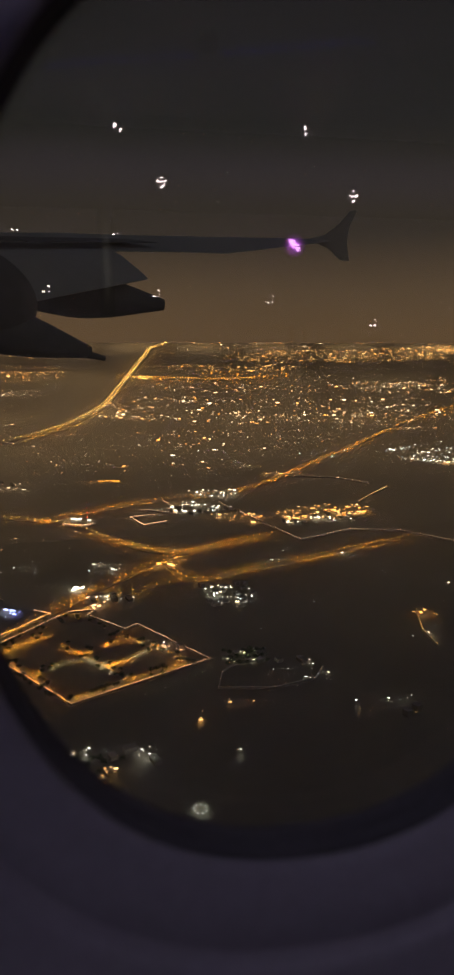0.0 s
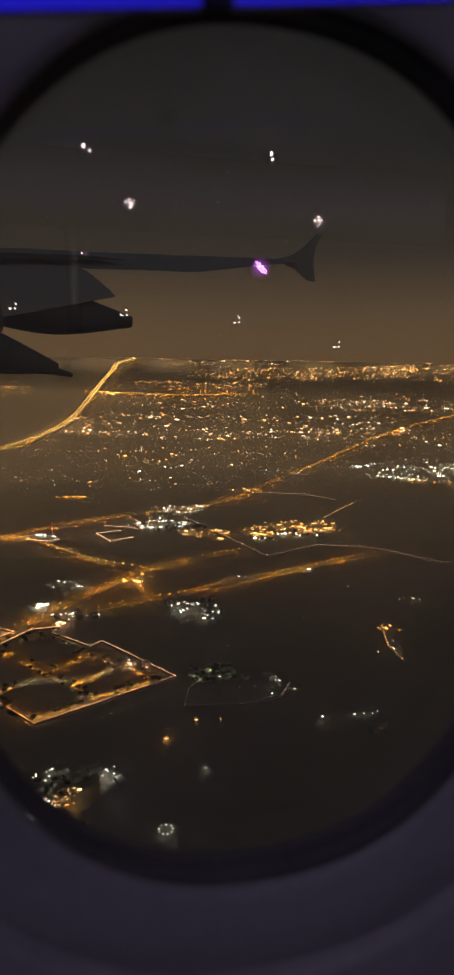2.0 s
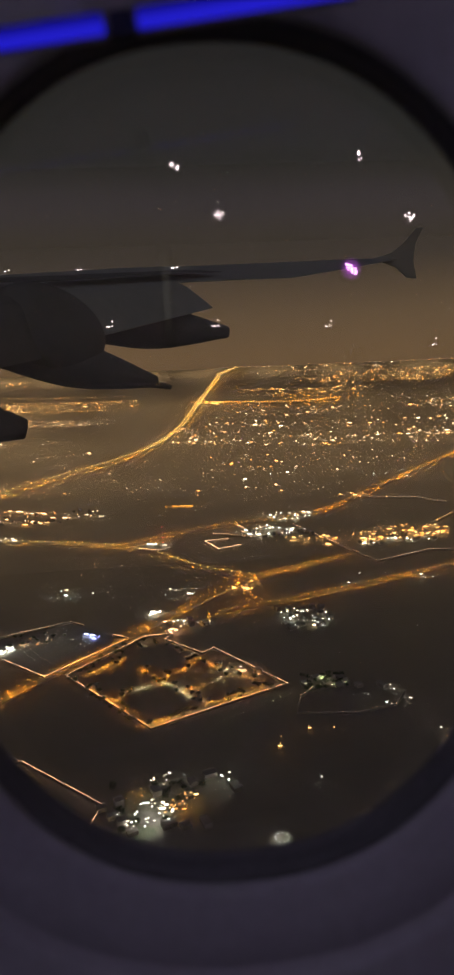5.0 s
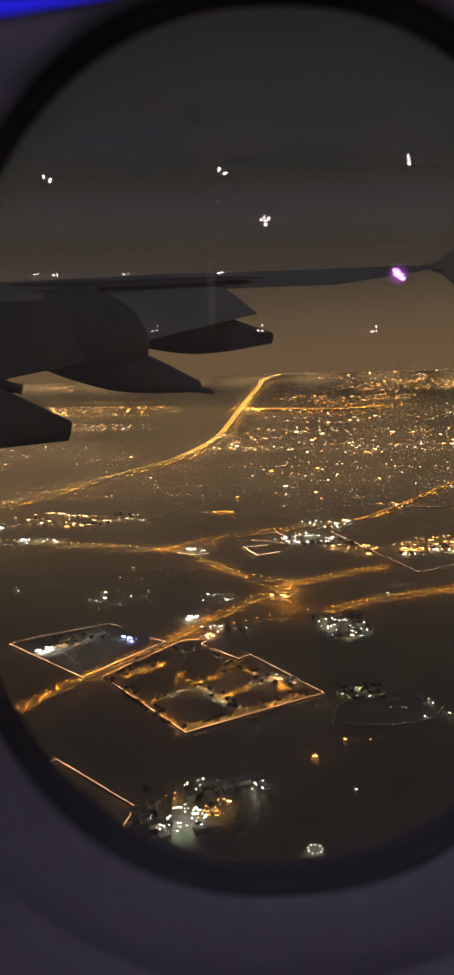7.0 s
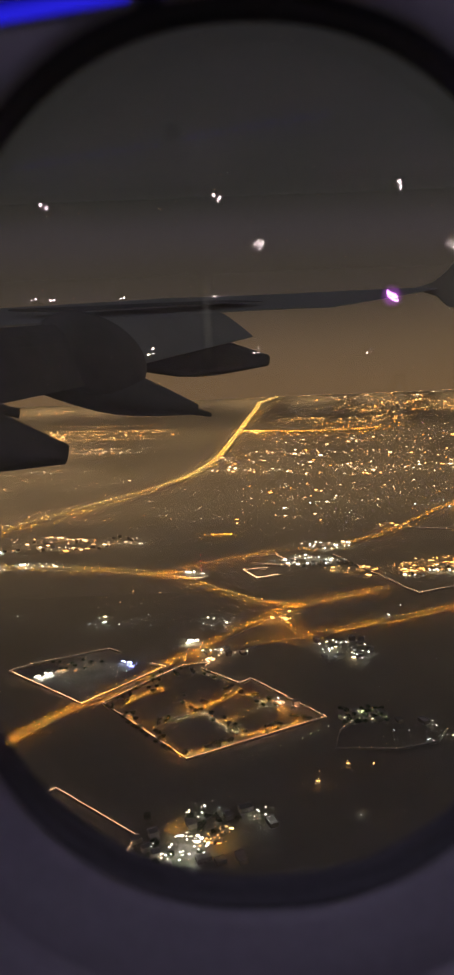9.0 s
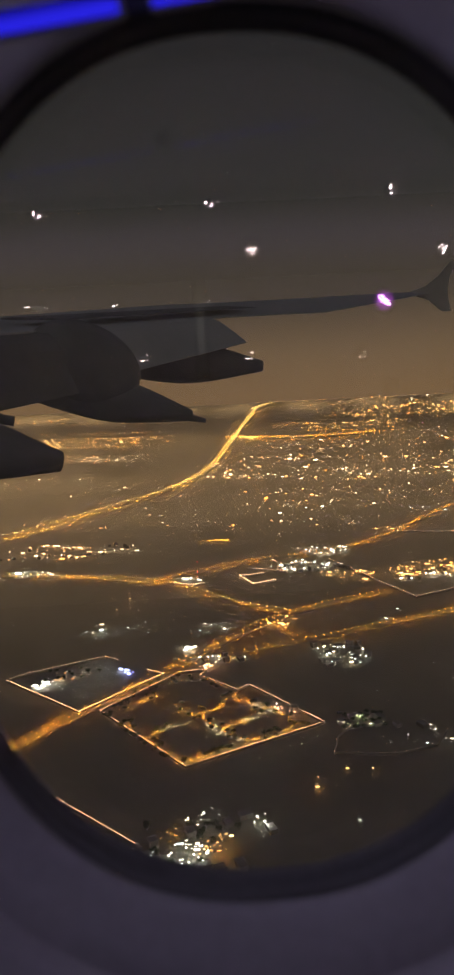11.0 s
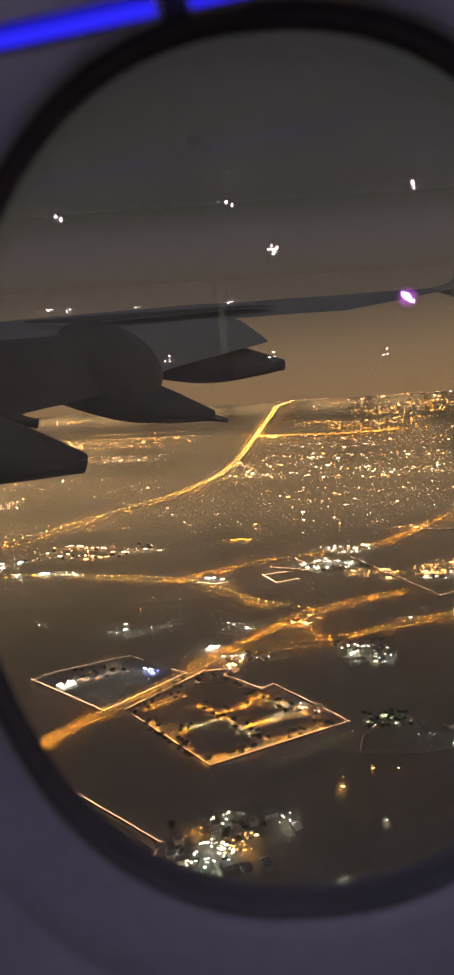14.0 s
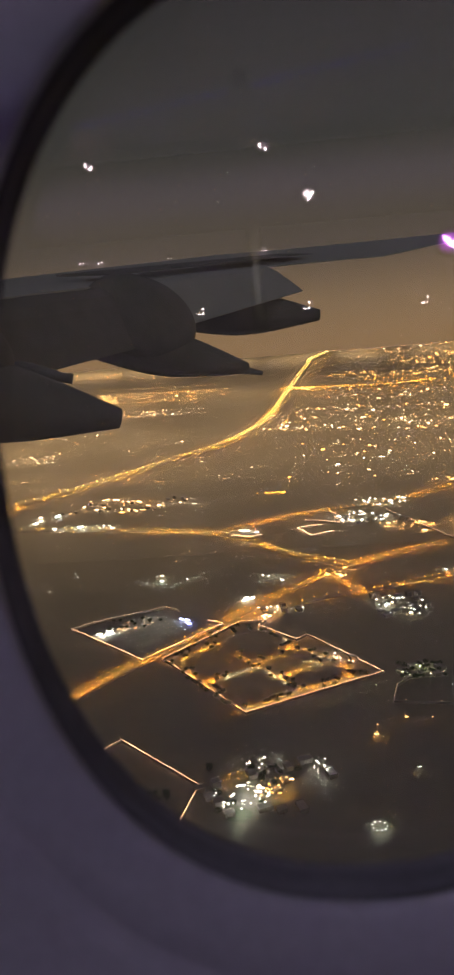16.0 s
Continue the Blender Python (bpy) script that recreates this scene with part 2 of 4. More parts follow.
gl.new(g_sep.outputs["X"], g_abs.inputs[0])
gl.new(g_abs.outputs[0], g_map.inputs["Value"])
g_absz, g_mapz, g_mul = gn.new("ShaderNodeMath"), gn.new("ShaderNodeMapRange"), gn.new("ShaderNodeMath")
g_absz.operation, g_mul.operation, g_mapz.interpolation_type = "ABSOLUTE", "MULTIPLY", "SMOOTHSTEP"
for key, val in (("From Min", 0.05), ("From Max", 0.26), ("To Min", 1.0), ("To Max", 0.0)):
    g_mapz.inputs[key].default_value = val
gl.new(g_sep.outputs["Z"], g_absz.inputs[0])
gl.new(g_absz.outputs[0], g_mapz.inputs["Value"])
gl.new(g_map.outputs[0], g_mul.inputs[0])
gl.new(g_mapz.outputs[0], g_mul.inputs[1])
gl.new(g_mul.outputs[0], [q for q in gn if q.type == "EMISSION"][0].inputs["Strength"])
L_CABIN = mat_glow("dim_cabin_led", (0.70, 0.63, 1.0), 1.25)
L_BAND = mat_glow("lilac_band_glow", (0.66, 0.50, 1.0), 0.26)
cn, cl = L_BAND.node_tree.nodes, L_BAND.node_tree.links
c_em = [q for q in cn if q.type == "EMISSION"][0]
c_co, c_sep, c_sub, c_abs, c_map = cn.new("ShaderNodeTexCoord"), cn.new("ShaderNodeSeparateXYZ"), cn.new("ShaderNodeMath"), cn.new("ShaderNodeMath"), cn.new("ShaderNodeMapRange")
c_sub.operation, c_sub.inputs[1].default_value, c_abs.operation = "SUBTRACT", 400.85, "ABSOLUTE"
c_map.interpolation_type = "SMOOTHSTEP"      # emission fades from the middle so the reflected band has soft edges
for key, val in (("From Min", 0.0), ("From Max", 0.2), ("To Min", 0.11), ("To Max", 0.0)):
    c_map.inputs[key].default_value = val
cl.new(c_co.outputs["Object"], c_sep.inputs[0])
cl.new(c_sep.outputs["Z"], c_sub.inputs[0])
cl.new(c_sub.outputs[0], c_abs.inputs[0])
cl.new(c_abs.outputs[0], c_map.inputs["Value"])
cl.new(c_map.outputs[0], c_em.inputs["Strength"])

# emission fades up the mood strip, painting in blue spill above its lower edge
mn, ml = L_MOOD.node_tree.nodes, L_MOOD.node_tree.links
m_em = [q for q in mn if q.type == "EMISSION"][0]
m_co, m_dot, m_map = mn.new("ShaderNodeTexCoord"), mn.new("ShaderNodeVectorMath"), mn.new("ShaderNodeMapRange")
m_off = mn.new("ShaderNodeVectorMath")
m_off.operation, m_off.inputs[1].default_value = "SUBTRACT", (0.0, 0.0, EYE + 0.1112)
m_dot.operation, m_dot.inputs[1].default_value = "DOT_PRODUCT", (-0.128, 0.0, 1.0)
m_map.interpolation_type = "SMOOTHSTEP"
for key, val in (("From Min", 0.0004), ("From Max", 0.0048), ("To Min", 0.72), ("To Max", 0.14)):
    m_map.inputs[key].default_value = val
ml.new(m_co.outputs["Object"], m_off.inputs[0])
ml.new(m_off.outputs[0], m_dot.inputs[0])
ml.new(m_dot.outputs["Value"], m_map.inputs["Value"])
ml.new(m_map.outputs[0], m_em.inputs["Strength"])

M_PANE = bpy.data.materials.new("cabin_window_pane")
M_PANE.use_nodes = True
pn, pl = M_PANE.node_tree.nodes, M_PANE.node_tree.links
pn.clear()
p_out, p_mix, p_tr = pn.new("ShaderNodeOutputMaterial"), pn.new("ShaderNodeMixShader"), pn.new("ShaderNodeBsdfTransparent")
p_gl, p_fr = pn.new("ShaderNodeBsdfGlossy"), pn.new("ShaderNodeFresnel")
p_gl.inputs["Roughness"].default_value = 0.0
p_fr.inputs["IOR"].default_value = 2.0      # two panes of acrylic, both faces of each
p_tr.inputs["Color"].default_value = (0.95, 0.95, 0.95, 1)
pl.new(p_fr.outputs[0], p_mix.inputs[0])
pl.new(p_tr.outputs[0], p_mix.inputs[1])
pl.new(p_gl.outputs[0], p_mix.inputs[2])
# film of breath and scratches catches cabin light and stands in for haze
p_dirt_veil, p_veil, p_smear, p_amt = pn.new("ShaderNodeBsdfDiffuse"), pn.new("ShaderNodeMixShader"), pn.new("ShaderNodeTexNoise"), pn.new("ShaderNodeMapRange")
p_co = pn.new("ShaderNodeTexCoord")
p_dirt_veil.inputs["Color"].default_value = (0.80, 0.77, 0.62, 1)
p_smear.inputs["Scale"].default_value, p_smear.inputs["Detail"].default_value = 9.0, 4
p_amt.inputs["From Min"].default_value, p_amt.inputs["From Max"].default_value = 0.3, 0.7
p_amt.inputs["To Min"].default_value, p_amt.inputs["To Max"].default_value = 0.15, 0.31
p_thru, p_film = pn.new("ShaderNodeBsdfTranslucent"), pn.new("ShaderNodeMixShader")
p_thru.inputs["Color"].default_value = (0.95, 0.90, 0.84, 1)
p_film.inputs[0].default_value = 0.5
pl.new(p_co.outputs["Object"], p_smear.inputs["Vector"])
pl.new(p_smear.outputs[0], p_amt.inputs["Value"])
pl.new(p_amt.outputs[0], p_veil.inputs[0])
pl.new(p_mix.outputs[0], p_veil.inputs[1])
pl.new(p_dirt_veil.outputs[0], p_film.inputs[1])
pl.new(p_thru.outputs[0], p_film.inputs[2])
pl.new(p_film.outputs[0], p_veil.inputs[2])
pl.new(p_veil.outputs[0], p_out.inputs["Surface"])

# ---------------------------------------------------------------- the plain
gv, gf = [(0, 0, 0)], []
radii = [60 * k for k in range(1, 40)] + [2400 + 60 * k for k in range(0, 42)] + [4900, 4960]
SEG = 120
for r in radii:
    for k in range(SEG):
        a = 2 * math.pi * k / SEG
        x, y = r * math.cos(a), r * math.sin(a)
        gv.append((x, y, rise(x, y)))
for k in range(SEG):
    gf.append((0, 1 + k, 1 + (k + 1) % SEG))
for i in range(len(radii) - 1):
    for k in range(SEG):
        a, b = 1 + i * SEG + k, 1 + i * SEG + (k + 1) % SEG
        gf.append((a, a + SEG, b + SEG, b))
ground = raw("ground", gv, gf, M_SOIL)
for p in ground.data.polygons:
    p.use_smooth = True
tagged(ground, "dark dry plain of bare fields at night, rising to the horizon", "ground", kind="structure")

# ---------------------------------------------------------------- roads
def ribbon(name, pts, width, label, lift=0.35, material=M_ASPHALT):
    v, f = [], []
    for i, p in enumerate(pts):
        d = (pts[min(i + 1, len(pts) - 1)] - pts[max(i - 1, 0)]).normalized()
        s = Vector((-d.y, d.x)) * width / 2
        far = math.hypot(*p)
        z = rise(*p) + lift + max(0.0, far - 2600) * 0.0012
        v += [(p.x + s.x, p.y + s.y, z), (p.x - s.x, p.y - s.y, z), (p.x + s.x, p.y + s.y, z - 1.2), (p.x - s.x, p.y - s.y, z - 1.2)]
    for i in range(len(pts) - 1):
        a, b = 4 * i, 4 * i + 4
        f += [(a, a + 1, b + 1, b), (a, b, b + 2, a + 2), (a + 1, a + 3, b + 3, b + 1)]
    return tagged(raw(name, v, f, material), label, "road", kind="structure")


HIGHWAY = [(390, 4800), (315, 4735), (262, 4680), (250, 4600), (170, 4340), (72, 3950), (-42, 3450), (-210, 3010), (-430, 2620), (-590, 2270), (-730, 2030), (-890, 1790), (-1060, 1620)]
ROAD_A = [(-1060, 1620), (-820, 1650), (-579, 1655), (-338, 1592), (-172, 1530), (-86, 1466), (17, 1325), (118, 1246), (220, 1303), (325, 1350)]
ROAD_B = [(118, 1246), (76, 1205), (-38, 1068), (-109, 975), (-200, 868), (-260, 790), (-330, 690), (-420, 560)]
ROAD_C = [(91, 1200), (128, 1100), (220, 1132), (300, 1163), (375, 1194), (440, 1222), (520, 1256), (590, 1282)]
ROAD_E = [(-150, 1516), (-40, 1602), (90, 1672), (225, 1712), (398, 1822), (698, 2205), (1142, 2755), (1400, 2995), (1760, 3212), (2150, 3330)]
SIDE = [(128, 1096), (60, 1075), (11, 1048), (-83, 990)]
FARLINE = [(62, 4120), (290, 4080), (640, 4010), (900, 4000)]

ribbon("road_highway", spline(HIGHWAY, 20), 34, "broad sodium-lit highway across the dark plain")
ribbon("road_west", spline(ROAD_A, 12), 17, "two-lane lit road curving to the junction")
ribbon("road_main", spline(ROAD_B, 12), 17, "orange-lit main road past the walled compounds", lift=0.45)
ribbon("road_branch", spline(ROAD_C, 12), 14, "orange-lit branch road leaving the junction", lift=0.40)
ribbon("road_east", spline(ROAD_E, 12), 17, "long orange-lit road running out over the plain", lift=0.40)
ribbon("road_side", spline(SIDE, 10), 9, "narrow lit side road by the junction", lift=0.30)
ribbon("road_far", spline(FARLINE, 20), 20, "distant lit road in front of the town")


def down_pane(c, r):
    return [(c[0] - r, c[1] - r * 0.6, c[2]), (c[0] + r, c[1] - r * 0.6, c[2]), (c[0] + r, c[1] + r * 0.6, c[2]), (c[0] - r, c[1] + r * 0.6, c[2])], [(0, 3, 2, 1)]


def street_lamp(height, arm, lamp, bowl, head=1.1, globe=0.85):
    """A pole with a short arm and a lantern, at the origin."""
    root = new("street_lamp")
    bm = bmesh.new()
    bmesh.ops.create_cone(bm, cap_ends=True, segments=6, radius1=0.16, radius2=0.09, depth=height, matrix=Matrix.Translation((0, 0, height / 2)))
    part("pole", bm, M_STEEL, root)
    bm = bmesh.new()
    bmesh.ops.create_cube(bm, size=1, matrix=Matrix.Translation((arm / 2, 0, height)) @ Matrix.Diagonal((arm, 0.1, 0.1, 1)))
    part("arm", bm, M_STEEL, root)
    v, f = [], []
    add_box(v, f, (arm, 0, height + 0.1), (head * 1.35, head * 0.95, 0.08))
    hood = raw("hood", v, f, M_STEEL, root)
    raw("lantern", *down_pane((arm, 0, height), head), lamp, root)
    v, f = [], []
    add_gem(v, f, (arm, 0, height + 0.25 + globe * 0.65), globe, globe * 0.65)
    raw("bowl", v, f, bowl, root)
    return root


def lamps_along(points, gap, offset, sides, lamp, height, label, group, head=1.1, globe=0.85):
    """Single lamps at both edges of a road."""
    pts, first = points(gap), None
    for i, p in enumerate(pts):
        d = (pts[min(i + 1, len(pts) - 1)] - pts[max(i - 1, 0)]).normalized()
        for side in sides:
            q = p + Vector((-d.y, d.x)) * offset * side
            m = pose(q.x, q.y, rise(*q), 0, 0, math.degrees(math.atan2(-d.x * side, d.y * side)))
            if first is None:
                first = tagged(street_lamp(height, 1.6, lamp, L_GOLDDOT if lamp is L_GOLD else L_AMBERDOT, head, globe), label, "street lamp", group)
                first.matrix_basis = m
            else:
                copy_thing(first, m)


def shielded_string(name, pts, offset, sides, lamp, bowl, size, height, label, dot=0.6, dot_sides=(-1, 1)):
    """Hooded road lamps past counting: panes that shine down, hoods above them and small bowls that show from afar."""
    meshes = [([], []) for _ in range(3)]
    for i, p in enumerate(pts):
        d = (pts[min(i + 1, len(pts) - 1)] - pts[max(i - 1, 0)]).normalized()
        for side_ in sides:
            q = p + Vector((-d.y, d.x)) * offset * side_
            far = math.hypot(*q)
            z = rise(*q) + height + max(0.0, far - 2600) * 0.0012
            v, f = meshes[0]
            pv, pf = down_pane((q.x, q.y, z), size)
            n = len(v)
            v += pv
            f += [tuple(n + k for k in pf[0])]
            add_box(*meshes[1], (q.x, q.y, z + 0.1), (size * 1.35, size * 0.95, 0.08))
            if side_ not in dot_sides and far < 3000:
                continue
            s = dot * max(1.0, far / 2000)
            add_gem(*meshes[2], (q.x, q.y, z + 0.25 + s * 0.7), s, s * 0.7)
    for tail, (v, f), m in zip(("panes", "hoods", "bowls"), meshes, (lamp, M_STEEL, bowl)):
        tagged(raw(name + "_" + tail, v, f, m), label, "lights", kind="stuff")


def lamp_string(name, pts, offset, sides, material, size, height, label, gap_poles=True, jitter=0.0, grow=True):
    """Lanterns past counting, along a far road or a wall, in one mesh."""
    v, f = [], []
    for i, p in enumerate(pts):
        d = (pts[min(i + 1, len(pts) - 1)] - pts[max(i - 1, 0)]).normalized()
        for side in sides:
            q = p + Vector((-d.y, d.x)) * offset * side + Vector((random.uniform(-1, 1), random.uniform(-1, 1))) * jitter
            s = size * (max(1.0, math.hypot(*q) / 2200) if grow else 1.0)
            add_gem(v, f, (q.x, q.y, rise(*q) + height + (1.5 if math.hypot(*q) > 2800 else 0)), s, s * 0.6)
    return tagged(raw(name, v, f, material), label, "lights", kind="stuff")


lamps_along(lambda g: spline(ROAD_B, g), 17, 6.4, (-1, 1), L_SODIUM, 4.6, "orange sodium street lamp beside the main road", "main road lamps", 0.74, 0.62)
lamps_along(lambda g: spline(ROAD_A[:8], g), 19, 5.5, (1,), L_GOLD, 5.5, "golden street lamp along the curving road", "curving road lamps", 0.95, 1.0)
lamps_along(lambda g: spline(ROAD_A[7:], g), 15, 5.0, (-1,), L_SODIUM, 5.5, "orange street lamp on the eastern branch", "branch road lamps", 0.85, 0.85)
lamps_along(lambda g: spline(ROAD_C, g), 14, 5.0, (-1,), L_SODIUM, 6.0, "orange street lamp on the branch road", "branch lamps", 0.8, 0.82)
lamps_along(lambda g: spline(SIDE, g), 22, 5.0, (1,), L_SODIUM, 6.0, "orange street lamp by the side road", "side road lamps", 0.8)
shielded_string("highway_lamp", spline(HIGHWAY, 34), 8, (-1, 1), L_GOLD, L_GOLDDOT, 1.5, 9, "golden lamps along the broad highway", 1.45, (-1,))
shielded_string("east_road_lamp", spline(ROAD_E, 16), 5.5, (-1, 1), L_SODIUM, L_AMBERDOT, 0.68, 5, "close rows of orange lamps along the eastern road", 0.8)
shielded_string("far_road_lamp", spline(FARLINE, 16), 5, (-1, 1), L_SODIUM, L_AMBERDOT, 1.4, 7, "orange lamps along the distant town road", 1.0)

# ---------------------------------------------------------------- walled compounds
def boundary(name, corners, label, gap=5.0, closed=True, lamp=L_PEARL, size=0.55, wall=True):
    pts = corners + corners[:1] if closed else corners
    root = tagged(new(name), label, "wall")
    for a, b in zip(pts, pts[1:]):
        v, f = [], []
        d = Vector(b) - Vector(a)
        mid = (Vector(a) + Vector(b)) / 2
        add_box(v, f, (mid.x, mid.y, 1.2), (d.length / 2, 0.25, 1.3), math.atan2(d.y, d.x))
        raw("wall_panel", v, f, M_CONCRETE, root)
        v, f = [], []
        for q in straight([a, b], gap):
            add_gem(v, f, (q.x, q.y, 3.4), size, size * 0.7)
        raw("wall_lights", v, f, lamp, root)
    return root


boundary("garden_wall", [(-169, 872), (-52, 720), (114, 805), (28, 930), (12, 914), (-41, 972), (-30, 992), (-70, 988)],
         "pale walled compound outlined by small warm lamps", gap=2.3, size=0.40)
boundary("market_wall", [(-329, 995), (-300, 1018), (-192, 1069), (-170, 1050)], "lamp-lined wall of the parking compound", gap=7, closed=False, size=0.5)
boundary("car_park_wall", [(-329, 995), (-197, 872), (-95, 985), (-120, 1003)], "bright wall lights round the car park", gap=3.2, closed=False, size=0.52)
boundary("field_wall", [(-320, 520), (-262, 577), (-185, 674), (-92, 589), (-104, 540), (-112, 480)], "string of pearl lamps round a bare field", gap=1.9, closed=False, size=0.36)
boundary("estate_wall", [(255, 1645), (368, 1297), (492, 1357), (592, 1330), (700, 1200), (860, 1190)], "thin lit boundary wall across dark ground", gap=9, closed=False, size=0.6)
boundary("estate_north_fence", [(498, 1927), (640, 1880), (701, 1800)], "dotted line of fence lamps", gap=24, closed=False, size=1.2)
boundary("estate_fence", [(600, 1600), (731, 1745)], "dotted orange fence lamps", gap=16, closed=False, lamp=L_WARM, size=1.3)
boundary("villa_wall", [(114, 732), (125, 770), (140, 786), (186, 796)], "faint garden wall with sparse lamps", gap=9, closed=False, size=0.3)
boundary("plot_wall", [(114, 732), (180, 722), (230, 735), (250, 765)], "faint plot wall with a few lamps", gap=13, closed=False, size=0.3)
boundary("estate_block_wall", [(92, 1538), (38, 1526), (65, 1453), (115, 1477)], "housing block outlined by white wall lamps", gap=4.5, closed=False, size=0.9)
boundary("estate_yard_wall", [(60, 1592), (96, 1575), (143, 1545), (128, 1600)], "estate yard edged with warm white lamps", gap=7, closed=False, size=0.8)
boundary("estate_garden_wall", [(123, 1665), (145, 1600), (200, 1636)], "estate garden edged with warm white lamps", gap=7, closed=False, size=0.8)
boundary("depot_wall", [(-107, 1492), (-64, 1470), (-40, 1484)], "short depot wall with bright white lamps", gap=6, closed=False, size=1.0)
boundary("hook_wall", [(440, 915), (418, 846), (417, 798)], "dotted orange wall lamps round a yard", gap=9, closed=False, lamp=L_WARM, size=0.7)

inner = [[(-108, 796), (-80, 817), (-50, 837), (-34, 856), (-14, 870), (5, 901)], [(-72, 876), (-54, 855), (-46, 842), (-26, 817), (-7, 790), (14, 772)],
         [(-12, 808), (20, 830), (46, 855), (55, 855)], [(-131, 829), (-95, 776), (-60, 729), (-36, 740), (0, 759)], [(11, 772), (40, 780), (80, 804)],
         [(7, 901), (30, 870), (60, 841), (80, 804)], [(-145, 871), (-119, 897), (-99, 913), (-88, 905)], [(-80, 950), (-41, 961), (-19, 940), (3, 905)]]
L_PALE = mat_lamp("pale_lane_lamp", (1.0, 0.74, 0.30), (0.95, 0.90, 0.55), 40, 100)
for k, way in enumerate(inner):
    ribbon("compound_lane", straight(way, 6), 7, "pale lane lit orange inside the walled compound", lift=0.25, material=M_CONCRETE)
    for j, (p, q) in enumerate(zip(way, way[1:])):
        pale = (k == 1 and j > 1) or (k == 5 and j == 1) or (k == 0 and j == 1) or (k == 2 and j == 1) or (k == 7)
        shielded_string("compound_lamp", straight([p, q], 14 if k == 7 else 7.5), 1.2, (1,) if k % 2 else (-1,), L_PALE if pale else L_GOLD, L_AMBERDOT, 0.6 if k < 7 else 0.3, 2.7,
                        "pale white lamps along a compound lane" if pale else "golden garden lamps along a compound lane", 0.36)

# paved floors of the lit yards
def yard(name, corners, material, label, lift=0.2):
    v = [(x, y, lift) for x, y in corners] + [(x, y, -0.5) for x, y in corners]
    n = len(corners)
    f = [tuple(range(n))] + [(i, i + n, (i + 1) % n + n, (i + 1) % n) for i in range(n)]
    return tagged(raw(name, v, f, material), label, "yard", kind="structure")


yard("ground_car_park", [(-325, 993), (-200, 876), (-100, 985), (-192, 1064)], M_ASPHALT, "dark asphalt car park inside the wall", 0.15)
yard("ground_pitch", [(-64, 541), (-49, 537), (-40, 545), (-43, 553), (-58, 557)], M_TURF, "small floodlit green pitch", 0.2)
yard("ground_court", [(-66, 562), (-40, 556), (-34, 572), (-58, 580)], M_CONCRETE, "pale floodlit village court", 0.2)
yard("ground_forecourt", [(50, 845), (86, 826), (96, 838), (60, 862)], M_CONCRETE, "pale lit forecourt", 0.2)

# ---------------------------------------------------------------- scattered lights
def glow_field(name, centre, rx, ry, turn, n, lamp, size, label, height=4.0, dash=0.5, grid=0.0):
    """Lit doors, floodlights and windows of a settlement, past counting, as small lamps and lit slots."""
    v, f = [], []
    n, size = int(n * 1.3), size * 0.74
    ca, sa = math.cos(radians(turn)), math.sin(radians(turn))
    spots = [(random.uniform(-1, 1) * rx, random.uniform(-1, 1) * ry) for _ in range(max(3, n // 7))]
    for _ in range(n):
        if random.random() < 0.6:
            c = random.choice(spots)
            a, b = c[0] + random.gauss(0, rx * 0.09), c[1] + random.gauss(0, ry * 0.09)
        else:
            a, b = random.uniform(-1, 1) * rx, random.uniform(-1, 1) * ry
        if grid:
            a, b = round(a / grid) * grid, round(b / grid) * grid + random.uniform(-1, 1)
        if (a / rx) ** 2 + (b / ry) ** 2 > 1.3:
            continue
        x, y = centre[0] + ca * a - sa * b, centre[1] + sa * a + ca * b
        s = size * random.choice((0.36, 0.42, 0.5, 0.6, 0.7, 0.9, 1.15, 1.7))
        z = rise(x, y) + height * random.uniform(0.6, 1.3)
        if random.random() < dash:
            add_box(v, f, (x, y, z), (s * random.uniform(1.0, 2.8), s * 0.6, s * 0.36), radians(random.choice((turn, turn, turn + 90, 0))))
        else:
            add_gem(v, f, (x, y, z), s, s * 0.62)
    return tagged(raw(name, v, f, lamp), label, "lights", kind="stuff")


# far towns along the horizon
glow_field("far_city_lights", (1500, 4330), 760, 130, -13, 720, L_WARM, 2.6, "dense orange lights of a distant city", dash=0.4, grid=9)
glow_field("far_ridge_lights", (900, 4690), 900, 90, -10, 150, L_MIXED, 2.2, "sparse lamps on the far horizon")
glow_field("far_ridge_city_lights", (2300, 4080), 420, 190, -28, 300, L_WARM, 2.6, "orange lights of the city's edge", dash=0.4)
glow_field("city_edge_lights", (760, 4250), 420, 70, -10, 190, L_WARM, 2.1, "thinning orange lights at the near edge of the city", dash=0.5)
glow_field("horizon_lights", (1300, 4640), 1000, 90, -12, 150, L_WARM, 1.6, "fine amber lights just under the horizon", dash=0.5)
glow_field("suburb_lights", (1000, 3880), 900, 150, -11, 120, L_MIXED, 1.8, "scattered suburb lights between town and city", dash=0.7)
glow_field("town_fringe_lights", (1250, 2950), 520, 170, -14, 110, L_MIXED, 1.9, "sparse mixed lights on the town's fringe", dash=0.6)
glow_field("town_lights", (760, 3300), 820, 300, -10, 470, L_MIXED, 2.8, "scattered white and amber lights of a spread-out town", dash=0.75)
glow_field("town_north_lights", (1150, 3720), 900, 120, -12, 120, L_MIXED, 2.5, "amber lights at the town's far side", dash=0.7)
